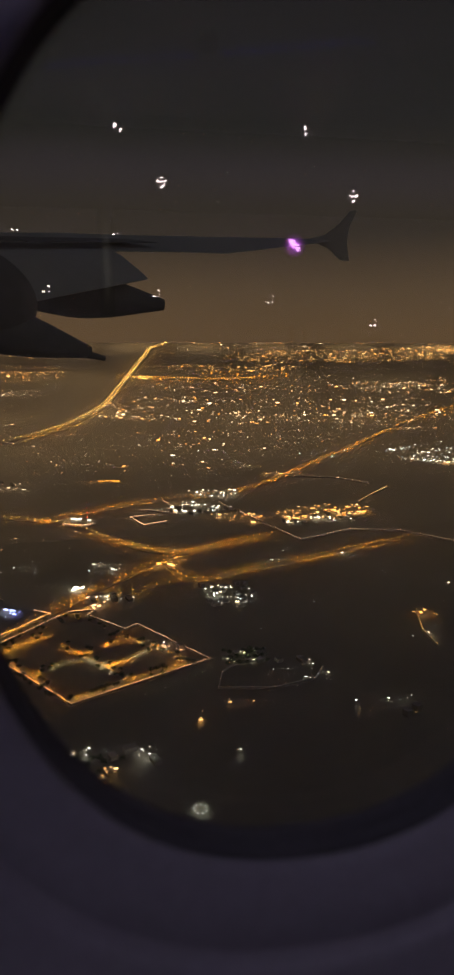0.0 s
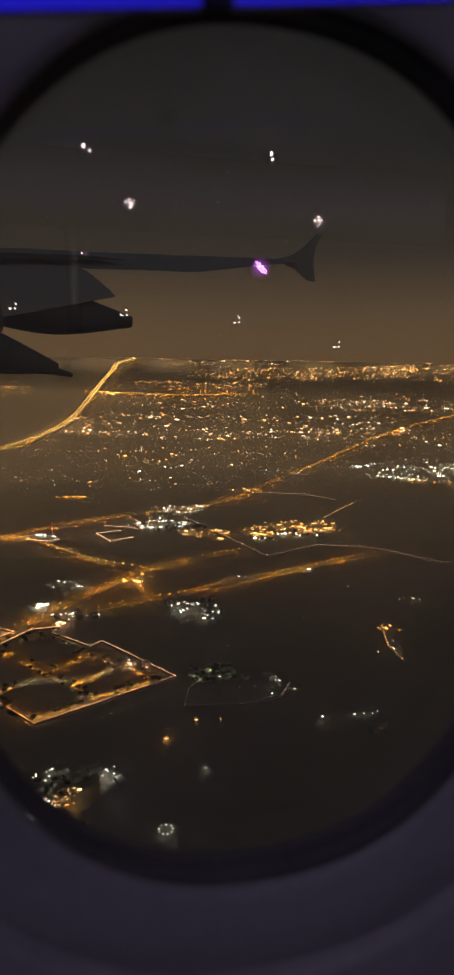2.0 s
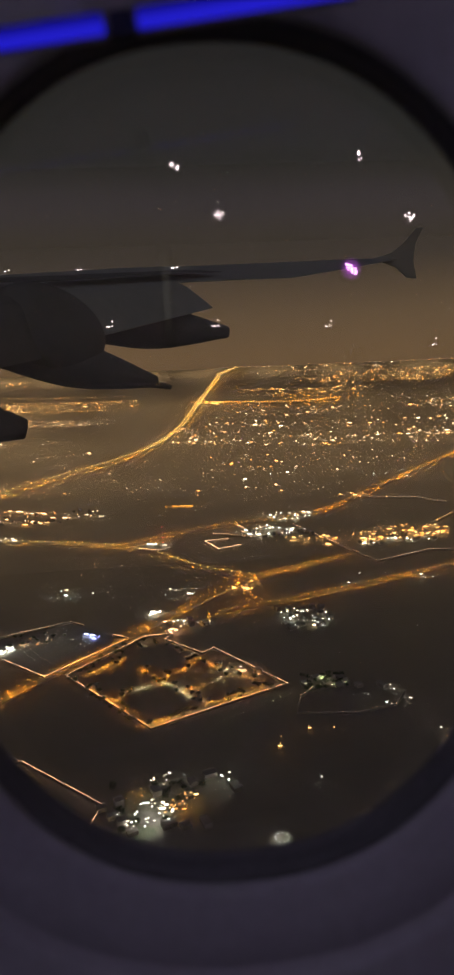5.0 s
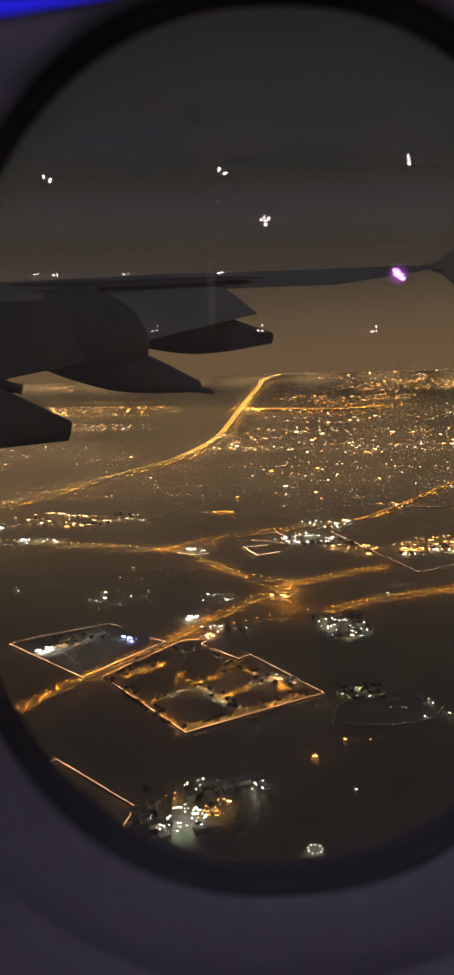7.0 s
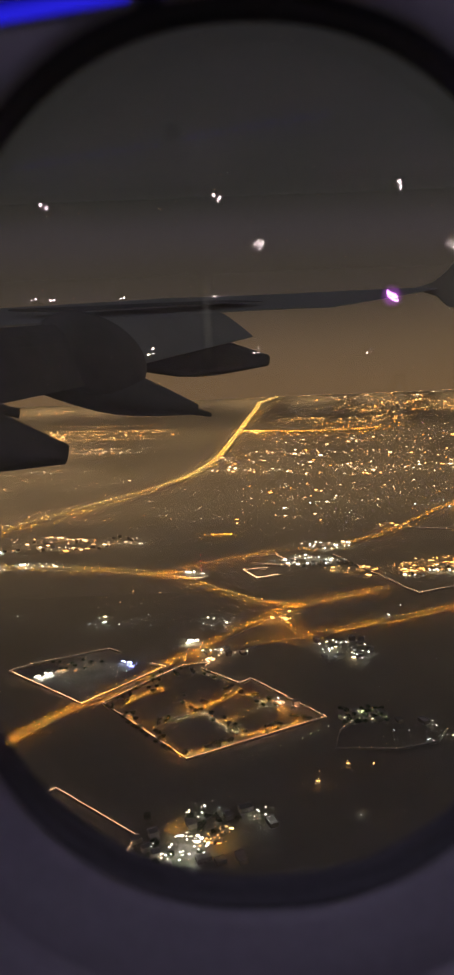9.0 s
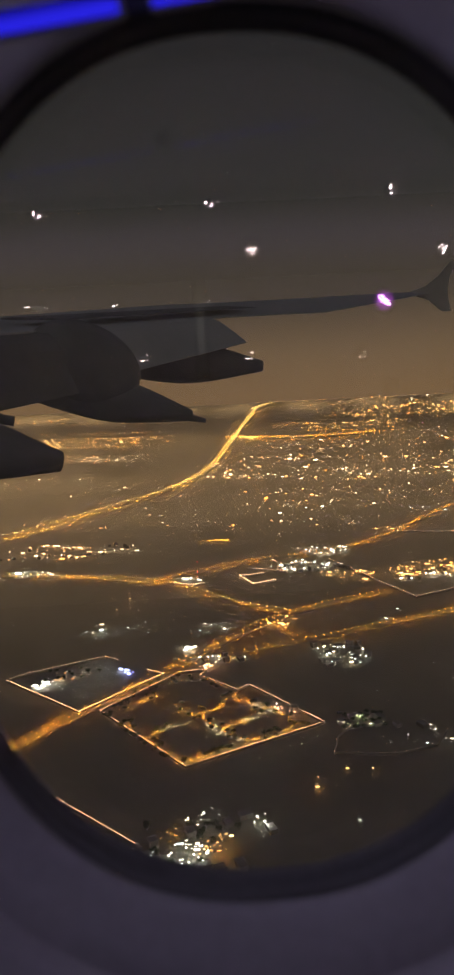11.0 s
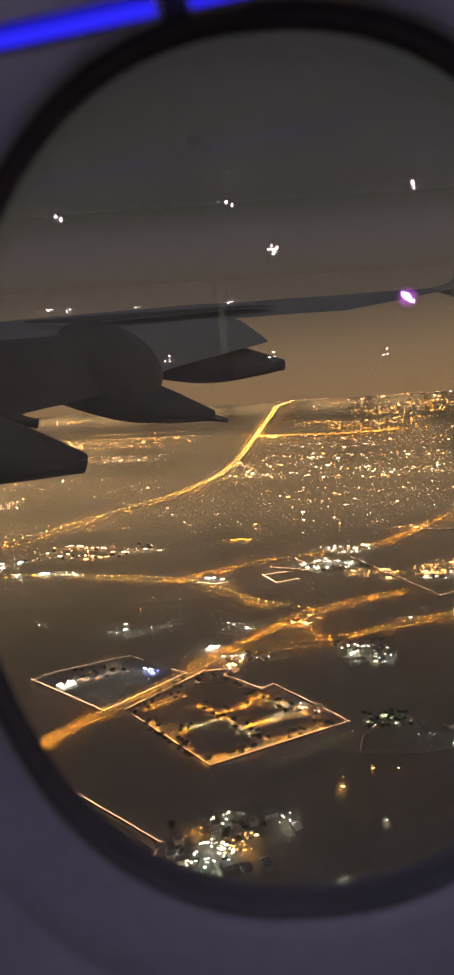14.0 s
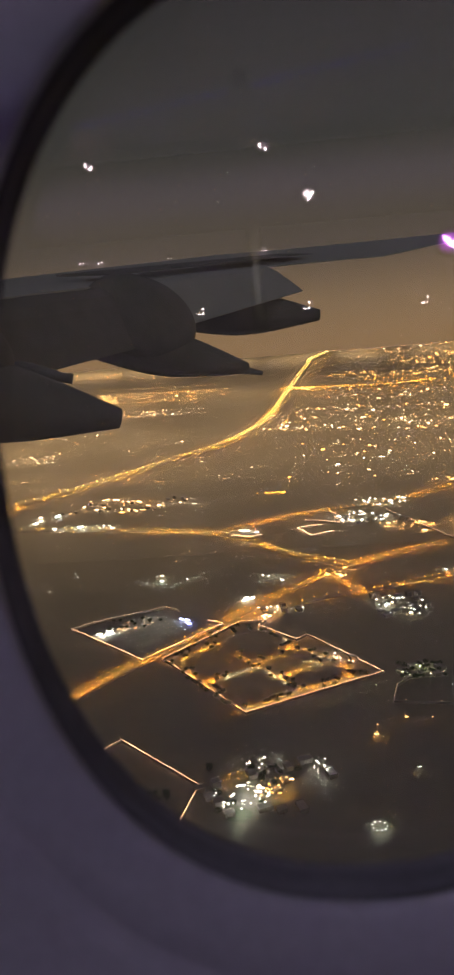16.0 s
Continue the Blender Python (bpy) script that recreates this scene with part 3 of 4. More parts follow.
glow_field("town_east_lights", (1700, 3560), 420, 130, -22, 130, L_MIXED, 3.0, "bright lights of the eastern quarter", dash=0.7)
glow_field("town_south_lights", (520, 2700), 480, 160, -6, 90, L_MIXED, 2.2, "sparse lights at the town's near edge", dash=0.6)
glow_field("western_lights", (-800, 4120), 560, 80, 3, 210, L_WARM, 2.3, "rows of amber lights beyond the highway")
glow_field("western_far_lights", (-900, 4560), 600, 60, 2, 130, L_WARM, 2.4, "far amber lights under the horizon")
glow_field("western_near_lights", (-900, 3750), 560, 80, 3, 210, L_MIXED, 2.1, "small amber lights in long rows")
glow_field("western_plain_lights", (-900, 3150), 480, 260, 0, 105, L_MIXED, 1.8, "few scattered lights on the western plain")
for x, y, n in ((-720, 4290, 26), (-640, 4190, 40), (-760, 4000, 44)):
    lamp_string("western_road_lights", straight([(x - 330, y - 12), (x + 380, y + 20)], 710 / n), 0, (1,), L_WARM, 1.25, 6, "far straight row of amber road lamps")
glow_field("terminal_lights", (160, 4110), 90, 26, -8, 60, L_GOLDDOT, 2.0, "brightly lit golden terminal building by the highway", dash=0.9)
glow_field("district_grid_lights", (830, 4090), 260, 90, -14, 150, L_AMBERDOT, 1.7, "orange grid of streets in the distant suburb", grid=26)

# settlements of the middle distance
glow_field("west_village_lights", (-440, 1900), 210, 90, -6, 90, L_MIXED, 1.9, "mixed lights of a village by the curving road", dash=0.6)
glow_field("west_roadside_lights", (-480, 1640), 90, 30, 0, 26, L_WHITE, 1.8, "white lights by the roadside")
glow_field("west_corner_lights", (-600, 1760), 60, 40, 0, 18, L_WHITE, 1.7, "white yard lights at the village edge")
glow_field("roadside_station_lights", (-70, 1515), 26, 10, -20, 9, L_WHITE, 2.0, "bright blue-white station lights by the road")
glow_field("filling_station_lights", (-20, 1925), 42, 9, 0, 24, L_AMBERDOT, 1.6, "orange canopy lights of a lone filling station", dash=0.8)
glow_field("north_estate_lights", (195, 1590), 84, 50, -20, 62, L_WHITE, 1.35, "white lights of a housing estate", dash=0.7)
glow_field("north_estate_warm_lights", (270, 1490), 60, 36, -30, 40, L_WARM, 1.6, "amber lights beside the housing estate", dash=0.6)
glow_field("junction_lights", (100, 1190), 26, 22, 0, 26, L_WARM, 1.4, "bright lit islands at the road junction", dash=0.7)
glow_field("east_block_lights", (178, 1022), 40, 42, 0, 60, L_WHITE, 1.15, "cool white lights of a close-built block", dash=0.6)
glow_field("roadside_shop_lights", (-5, 1035), 40, 18, 10, 26, L_WHITE, 1.2, "white shop lights along the side road")
glow_field("north_yard_lights", (-10, 1180), 40, 24, 0, 26, L_WHITE, 1.1, "white yard lights north of the main road")
glow_field("dark_field_lights", (-175, 1200), 70, 34, 0, 20, L_WHITE, 1.0, "few white lamps over dark fields")
glow_field("lamp_pair_lights", (-420, 1215), 60, 60, 0, 6, L_WHITE, 0.9, "lone white lamps on dark ground")
glow_field("estate_lights", (480, 1500), 110, 62, 14, 150, L_WARM, 1.7, "dense warm lights of a walled works", dash=0.7)
glow_field("estate_white_lights", (455, 1440), 80, 24, 10, 30, L_WHITE, 1.5, "white floodlights of the walled works")
glow_field("east_town_lights", (1180, 2260), 240, 170, 22, 150, L_WHITE, 1.9, "white lights of an eastern settlement", dash=0.6)
glow_field("east_town_road_lights", (1130, 2020), 120, 20, -25, 26, L_WARM, 2.0, "amber street lamps at the settlement's edge")
glow_field("bend_lights", (250, 1735), 70, 40, 0, 36, L_WHITE, 1.8, "white lights where the road bends")
glow_field("arc_lights", (500, 1965), 60, 16, -8, 24, L_WARM, 1.6, "curved row of warm lamps", dash=0.3)
glow_field("plain_lights", (620, 2350), 420, 200, 0, 24, L_WHITE, 1.7, "lone lamps scattered on the plain")
# lone farmsteads, yards and kiosks between the villages
for k, (x, y, rx, ry, n, lamp, size) in enumerate([
        (-760, 2350, 330, 180, 64, L_MIXED, 1.4), (-250, 2250, 260, 200, 56, L_MIXED, 1.35), (-300, 2750, 300, 160, 56, L_MIXED, 1.6),
        (180, 2150, 230, 190, 46, L_MIXED, 1.4), (330, 2480, 280, 140, 56, L_MIXED, 1.6), (-620, 1420, 200, 110, 16, L_WHITE, 0.9),
        (-160, 1360, 130, 70, 18, L_MIXED, 0.9), (330, 1250, 160, 90, 14, L_WHITE, 0.8), (420, 1010, 170, 80, 16, L_WHITE, 0.65),
        (300, 860, 160, 60, 14, L_WHITE, 0.5), (560, 760, 180, 70, 14, L_MIXED, 0.55), (760, 1050, 160, 90, 14, L_WHITE, 0.8)]):
    glow_field("farmstead_lights", (x, y), rx, ry, 0, n, lamp, size, "small scattered lights of lone farmsteads" if lamp is L_MIXED else "small white yard lamps on dark ground", dash=0.3)
mast = tagged(new("radio_mast"), "slim steel radio mast with red warning lamps", "mast")
mast.location = (-55, 1500, 0)
bm = bmesh.new()
bmesh.ops.create_cone(bm, cap_ends=True, segments=6, radius1=0.45, radius2=0.15, depth=46, matrix=Matrix.Translation((0, 0, 23)))
part("shaft", bm, M_STEEL, mast)
for z in (12, 23, 34, 46.4):
    v, f = [], []
    add_gem(v, f, (0, -1.0 if z < 46 else 0, z), 0.9, 0.7)
    raw("warning_lamp", v, f, L_RED, mast)

# near settlements
glow_field("orchard_house_lights", (85, 662), 5, 4, 0, 6, L_WARM, 0.7, "amber lights of a lone house by an orchard")
glow_field("shed_lights", (116, 602), 4, 3, 0, 3, L_WHITE, 0.6, "pale light of a shed")
glow_field("hamlet_lights", (-352, 790), 42, 12, 8, 26, L_WHITE, 0.8, "white lights of a hamlet beside the main road", dash=0.3)
glow_field("west_edge_lights", (-1180, 2850), 260, 110, 0, 110, L_MIXED, 1.9, "busy amber and white lights at the plain's western edge", dash=0.5)
glow_field("village_white_lights", (-52, 566), 26, 17, 0, 42, L_WHITE, 0.95, "white lamps over the village yards", dash=0.35, height=6.5)
glow_field("village_warm_lights", (-18, 577), 16, 16, 0, 28, L_WARM, 0.75, "warm lamps of the village lanes", dash=0.2, height=6.5)
glow_field("village_lane_lights", (-30, 616), 16, 14, 0, 14, L_WHITE, 0.55, "white lamps along the village lane", dash=0.2, height=6.5)
glow_field("village_west_lights", (-62, 600), 13, 6, 20, 8, L_WARM, 0.5, "amber lamps by the field track", dash=0.2)
glow_field("barn_lights", (24, 616), 9, 9, 0, 7, L_WHITE, 0.75, "white lamps over a farmyard", dash=0.3)
glow_field("garden_green_lights", (160, 802), 30, 18, 20, 34, L_GREEN, 0.75, "green-tinted lights of a planted garden", dash=0.3)
lamp_string("lane_green_lights", straight([(20, 716), (118, 778)], 14), 0, (1,), L_GREEN, 0.5, 4, "green-white lamps strung along a lane", jitter=3)
glow_field("villa_lights", (316, 640), 12, 6, 0, 7, L_WARM, 0.8, "warm lights of a lone villa")
glow_field("villa_white_lights", (300, 690), 50, 20, 10, 7, L_WHITE, 0.55, "sparse white lamps near the villa")
glow_field("courtyard_lights", (216, 770), 34, 14, 0, 8, L_WHITE, 0.5, "dim courtyard lamps")
glow_field("farm_lights", (214, 742), 40, 16, -10, 16, L_WHITE, 0.45, "small white farm lamps in a row")
glow_field("lone_farm_lights", (262, 655), 14, 7, 0, 5, L_WARM, 0.55, "two or three farm lamps")
glow_field("hook_lights", (455, 905), 26, 14, 0, 10, L_WARM, 0.9, "warm yard lights at a bend")
glow_field("stable_lights", (120, 690), 60, 12, 0, 5, L_WARM, 0.5, "weak amber stable lamps")
glow_field("grove_lights", (-135, 572), 16, 9, -25, 20, L_GREEN, 0.4, "green lamps among palm trees", dash=0.1)

# car park: rows of white lamps and the bright showground
for row in range(9):
    a = Vector((-262, 985)).lerp(Vector((-205, 905)), row / 8)
    lamp_string("car_park_lights", [a + Vector((0.66, 0.75)) * 10.5 * k for k in range(9)], 0, (1,), L_WHITE, 0.42, 4, "row of small white car park lamps", jitter=0.4)
glow_field("showground_lights", (-268, 966), 14, 12, 40, 40, L_WHITE, 1.2, "dazzling white lights of a showground hall", dash=0.7)
glow_field("showground_mixed_lights", (-232, 1000), 34, 18, 30, 34, L_MIXED, 0.8, "coloured stall lights of the showground")
glow_field("showground_blue_lights", (-150, 1000), 18, 7, -38, 22, L_BLUEWHITE, 1.0, "blue-white lit hall front", dash=0.8)
glow_field("shop_row_lights", (-62, 1080), 12, 5, 40, 12, L_WHITE, 1.5, "glaring white shop front beside the road", dash=0.9)
glow_field("gatehouse_lights", (-28, 1003), 16, 6, 30, 14, L_PEARL, 1.2, "bright gatehouse lights of the compound", dash=0.8)
glow_field("forecourt_lights", (70, 842), 18, 5, -40, 14, L_PEARL, 0.9, "white and gold forecourt lights", dash=0.7)

# hooded floodlights over the village yards and the pitch
L_FLOOD = mat_lamp("flood_lamp", (0.90, 1.0, 0.80), (1.0, 0.98, 0.86), 60, 120)
L_FLOODDOT = mat_lamp("flood_bowl", (0.92, 1.0, 0.90), (1.0, 0.95, 0.82), 5, 12)
shielded_string("yard_flood", [Vector(q) for q in ((-62, 552), (-50, 545), (-42, 552), (-58, 566), (-45, 572), (-38, 562), (20, 612), (27, 604), (-30, 622), (-268, 968), (-258, 960), (60, 851))],
                0, (1,), L_FLOOD, L_FLOODDOT, 0.7, 7, "white floodlights on posts over lit yards", 1.05, (1,))
shielded_string("lane_flood", [Vector(q) for q in ((-16, 576), (-10, 570), (-64, 600), (-56, 604), (85, 664))],
                0, (1,), L_GOLD, L_GOLDDOT, 0.5, 5, "amber floodlights over small yards", 0.5, (1,))

ring = tagged(new("ring_of_lamps"), "small round yard ringed by white lamps", "yard lights")
for k in range(9):
    a = 2 * math.pi * k / 9
    v, f = [], []
    add_gem(v, f, (66 + 6 * math.cos(a), 523 + 6 * math.sin(a), 3), 0.5, 0.4)
    raw("lamp", v, f, L_WHITE, ring)


# ---------------------------------------------------------------- houses and trees
def house(w, d, h):
    root = tagged(new("house"), "low flat-roofed sandy house with dark windows", "house", "village houses")
    v, f = [], []
    add_box(v, f, (0, 0, h / 2), (w / 2, d / 2, h / 2))
    raw("wall", v, f, M_RENDER, root)
    v, f = [], []
    add_box(v, f, (0, 0, h + 0.15), (w / 2 + 0.3, d / 2 + 0.3, 0.15))
    for sx, sy, a, b in ((0, 1, w / 2 + 0.3, 0.12), (0, -1, w / 2 + 0.3, 0.12), (1, 0, 0.12, d / 2 + 0.06), (-1, 0, 0.12, d / 2 + 0.06)):
        add_box(v, f, (sx * (w / 2 + 0.18), sy * (d / 2 + 0.18), h + 0.65), (a, b, 0.35))
    raw("roof", v, f, M_ROOF, root)
    v, f = [], []
    add_box(v, f, (0, -d / 2 - 0.03, 1.05), (0.5, 0.05, 1.05))
    raw("door", v, f, M_WOOD, root)
    for x in (-w * 0.3, w * 0.3):
        for y in (-d / 2, d / 2):
            v, f = [], []
            add_box(v, f, (x, y, 1.7), (0.6, 0.05, 0.6))
            raw("window", v, f, M_DARKGLASS, root)
    return root


def tree(height, spread, seed):
    rnd = random.Random(seed)
    root = tagged(new("tree"), "dark leafy garden tree", "tree", "garden trees")
    bm = bmesh.new()
    bmesh.ops.create_cone(bm, cap_ends=True, segments=6, radius1=0.28, radius2=0.12, depth=height * 0.6, matrix=Matrix.Translation((0, 0, height * 0.3)))
    for k in range(4):
        a = k * 1.6 + rnd.random()
        m = Matrix.Translation((math.cos(a) * spread * 0.22, math.sin(a) * spread * 0.22, height * 0.6)) @ Euler((0, 0.6, a)).to_matrix().to_4x4()
        bmesh.ops.create_cone(bm, cap_ends=True, segments=5, radius1=0.11, radius2=0.05, depth=height * 0.35, matrix=m)
    part("trunk", bm, M_BARK, root)
    v, f = [], []
    for _ in range(90):
        a, r, z = rnd.uniform(0, 6.28), spread * 0.5 * math.sqrt(rnd.random()), rnd.gauss(0, 0.16)
        s = rnd.uniform(0.35, 0.8)
        add_gem(v, f, (r * math.cos(a), r * math.sin(a), height * (0.75 + z * 0.8)), s, s * rnd.uniform(0.4, 0.9))
    raw("crown", v, f, M_LEAF, root)
    return root


kinds = [house(9, 7, 3.4), house(13, 8, 3.8), house(8, 8, 6.6)]
spots = [(-52, 566, 40, 24, 14), (-20, 585, 24, 34, 10), (24, 612, 16, 14, 5), (178, 1022, 44, 44, 24), (205, 1560, 80, 30, 16), (-5, 1030, 40, 16, 8),
         (455, 1470, 90, 44, 16), (316, 643, 16, 10, 3), (160, 802, 34, 20, 7), (-440, 1880, 180, 70, 20), (72, 838, 16, 8, 3), (216, 772, 40, 20, 4)]
hr = random.Random(5)
used = set()
for cx, cy, rx, ry, n in spots:
    for _ in range(n):
        k = hr.randrange(3)
        x, y = cx + hr.uniform(-1, 1) * rx, cy + hr.uniform(-1, 1) * ry
        if any((x - a) ** 2 + (y - b) ** 2 < 196 for a, b in used):
            continue
        used.add((x, y))
        m = pose(x, y, 0, 0, 0, hr.choice((20, 25, 110, -65)))
        if kinds[k].matrix_basis.translation.length == 0:
            kinds[k].matrix_basis = m
        else:
            copy_thing(kinds[k], m)

trees = [tree(7, 7, 1), tree(5.5, 6, 2), tree(8.5, 7.5, 3)]
for way in inner + [[(-160, 866), (-60, 735)], [(-45, 735), (100, 806)], [(-160, 880), (-75, 975)]]:
    for q in straight(way, 11):
        if hr.random() < 0.75:
            k = hr.randrange(3)
            x, y = q.x + hr.choice((-7, 7)) + hr.uniform(-2, 2), q.y + hr.uniform(-4, 4)
            m = pose(x, y, 0, 0, 0, hr.uniform(0, 360))
            if trees[k].matrix_basis.translation.length == 0:
                trees[k].matrix_basis = m
            else:
                copy_thing(trees[k], m)
for cx, cy, rx, ry, n in [(160, 802, 30, 20, 22), (-135, 572, 18, 10, 16), (-40, 580, 44, 36, 18), (-230, 1000, 40, 20, 12)]:
    for _ in range(n):
        copy_thing(trees[hr.randrange(3)], pose(cx + hr.uniform(-1, 1) * rx, cy + hr.uniform(-1, 1) * ry, 0, 0, 0, hr.uniform(0, 360)))

# ---------------------------------------------------------------- the wing
wing = tagged(new("aircraft_wing"), "grey airliner wing with extended flaps and a wingtip fence", "aircraft wing")
wing.location = (0, 0, EYE)
STATIONS = [  # trailing edge x, y, z; leading edge x, z; thickness
    (-3.6, 0.3, -0.10, -9.0, -0.16, 0.60), (-3.0, 1.6, 0.05, -7.6, 0.02, 0.50), (-1.71, 4.0, 0.40, -5.6, 0.37, 0.40), (-1.14, 6.0, 0.64, -4.05, 0.68, 0.32),
    (-0.08, 8.5, 0.94, -2.2, 1.07, 0.24), (1.15, 10.5, 1.17, -0.75, 1.38, 0.18), (1.95, 12.0, 1.33, 0.33, 1.57, 0.14), (3.38, 14.0, 1.69, 1.95, 1.84, 0.10), (4.9, 15.6, 2.035, 3.92, 2.065, 0.05)]


def section(st, n=10):
    tx, y, tz, lx, lz, th = st
    top, bot = [], []
    for i in range(n + 1):
        s = i / n
        shape = (2.0 * math.sqrt(s) * (1 - s) + 0.06 * (1 - s)) * 0.62
        x, z = lx + (tx - lx) * s, lz + (tz - lz) * s
        top.append((x, y, z + th * 0.35 * shape))
        bot.append((x, y, z - th * 0.75 * shape - 0.012))
    return top + bot[::-1]


def loft(rings, cap=True):
    bm = bmesh.new()
    vs = [[bm.verts.new(c) for c in ring] for ring in rings]
    n = len(rings[0])
    for a, b in zip(vs, vs[1:]):
        for i in range(n):
            j = (i + 1) % n
            bm.faces.new((a[i], a[j], b[j], b[i]))
    if cap:
        bm.faces.new(vs[0][::-1])
        bm.faces.new(vs[-1])
    bmesh.ops.recalc_face_normals(bm, faces=bm.faces)
    return bm


part("wing_panel", loft([section(s) for s in STATIONS]), M_WING, wing)


def slab(corners, thick, material, name, label=""):
    """A tapered panel: corners run hinge-in, hinge-out, trail-out, trail-in."""
    a, b, c, d = [Vector(q) for q in corners]
    nrm = (b - a).cross(d - a).normalized()
    if nrm.z < 0:
        nrm = -nrm
    rings = []
    for k in range(9):
        s = k / 8
        h, t = a.lerp(b, s), d.lerp(c, s)
        top, bot = [], []
        for i in range(7):
            u = i / 6
            p = h.lerp(t, u)
            fat = thick * (1 - u) ** 0.8 * (0.35 + 0.65 * min(1, u * 4)) + 0.008
            top.append(tuple(p + nrm * fat * 0.6))
            bot.append(tuple(p - nrm * fat * 0.5))
        rings.append(top + bot[::-1])
    return part(name, loft(rings), material, wing, label)


slab([(-0.98, 6.2, 0.63), (-0.06, 8.5, 0.93), (0.433, 8.2, 0.612), (-0.67, 6.0, 0.25)], 0.16, M_WING, "outer_flap", "extended outer flap")
# inner flap takes the darker shaded grey, unlike the outer flap
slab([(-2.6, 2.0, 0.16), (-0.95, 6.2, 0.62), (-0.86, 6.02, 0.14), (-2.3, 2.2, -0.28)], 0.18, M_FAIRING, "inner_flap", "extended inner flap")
for k in range(4):  # spoiler panels on the upper surface
    s0, s1 = 0.05 + k * 0.235, 0.27 + k * 0.235
    a, b = Vector((-1.35, 6.1, 0.72)), Vector((0.75, 10.4, 1.27))
    off = Vector((-0.55, 0.0, 0.035))
    p, q = a.lerp(b, s0), a.lerp(b, s1)
    slab([p + off, q + off, q, p], 0.02, M_FAIRING, "spoiler")


def canoe(front, tip, radius, flat, name, spike=0.0, hump=0.0):
    a, b = Vector(front), Vector(tip)
    ax = (b - a).normalized()
    side = ax.cross(Vector((0, 0, 1))).normalized()
    up = side.cross(ax)
    rings = []
    for i in range(17):
        u = i / 16
        r = radius * (math.sin(math.pi * min(1.0, u * 0.62 + 0.16)) ** 0.9) * (1 - 0.62 * max(0.0, (u - 0.45) / 0.55) ** 1.6)
        r = max(r, 0.03)
        c = a.lerp(b, u) + up * (hump * math.sin(math.pi * u))
        rings.append([tuple(c + side * math.cos(t) * r * flat + up * math.sin(t) * r) for t in [2 * math.pi * k / 16 for k in range(16)]])
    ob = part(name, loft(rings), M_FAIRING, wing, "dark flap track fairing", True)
    if spike:
        bm = bmesh.new()
        m = Matrix.Translation(b + ax * spike / 2 - up * 0.02) @ ax.to_track_quat("Z", "Y").to_matrix().to_4x4()
        bmesh.ops.create_cone(bm, cap_ends=True, segments=10, radius1=0.035, radius2=0.02, depth=spike * 1.4, matrix=m)
        part("drain_pipe", bm, M_FAIRING, ob)
    return ob


canoe((-1.2, 7.4, 0.49), (0.585, 8.0, 0.331), 0.24, 0.7, "flap_fairing")
canoe((-1.55, 5.5, 0.24), (-0.185, 6.2, -0.139), 0.195, 0.7, "flap_fairing", spike=0.12)
canoe((-2.3, 3.4, 0.06), (-0.905, 4.2, -0.326), 0.24, 0.7, "flap_fairing")


def fairing_nose(centre, half, turn, tilt):
    """The fat rounded forebody of a flap fairing."""
    bm = bmesh.new()
    m = Matrix.Translation(centre) @ Matrix.Rotation(turn, 4, "Z") @ Matrix.Rotation(tilt, 4, "Y") @ Matrix.Diagonal((half[0], half[1], half[2], 1))
    bmesh.ops.create_uvsphere(bm, u_segments=28, v_segments=18, radius=1, matrix=m)
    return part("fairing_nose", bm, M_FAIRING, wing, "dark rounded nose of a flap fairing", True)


canoe((-1.7, 4.2, 0.04), (-1.19, 4.3, -0.075), 0.065, 0.8, "actuator_fairing")
fairing_nose((-0.98, 5.72, 0.33), (0.50, 0.17, 0.32), 0.62, 0.34)
fairing_nose((-1.72, 3.72, 0.14), (0.40, 0.16, 0.26), 0.62, 0.34)


def fence(outline, name):
    bm = bmesh.new()
    vs = [[bm.verts.new((x, 15.6 + o, z)) for x, z in outline] for o in (-0.03, 0.03)]
    n = len(outline)
    bm.faces.new(vs[0])
    bm.faces.new(vs[1][::-1])
    for i in range(n):
        j = (i + 1) % n
        bm.faces.new((vs[0][j], vs[0][i], vs[1][i], vs[1][j]))
    bmesh.ops.recalc_face_normals(bm, faces=bm.faces)
    part(name, bm, M_WING, wing, "swept wingtip fence")


fence([(x - 0.12, z - 0.065) for x, z in [(4.45, 2.12), (4.85, 2.22), (5.15, 2.43), (5.42, 2.73), (5.56, 2.73), (5.40, 2.42), (5.35, 2.06), (5.42, 1.68), (5.22, 1.70), (4.95, 1.94), (4.6, 2.06)]], "wingtip_fence")

# ---------------------------------------------------------------- the cabin
WX, WZ = 0.0282, EYE - 0.0290     # centre of the window


def oval(hw, hh, y, power=2.22, n=96):
    out = []
    for k in range(n):
        a = 2 * math.pi * k / n
        c, s = math.cos(a), math.sin(a)
        out.append((WX + hw * math.copysign(abs(c) ** (2 / power), c), y, WZ + hh * math.copysign(abs(s) ** (2 / power), s)))
    return out


def sleeve(name, rings, material, parent=None, label=""):
    bm = loft(rings, cap=False)
    for f in bm.faces:   # faces look into the opening and the cabin
        c = f.calc_center_median()
        if f.normal.dot(Vector((WX, -0.3, WZ)) - c) < 0:
            f.normal_flip()
    return part(name, bm, material, parent, label, True)


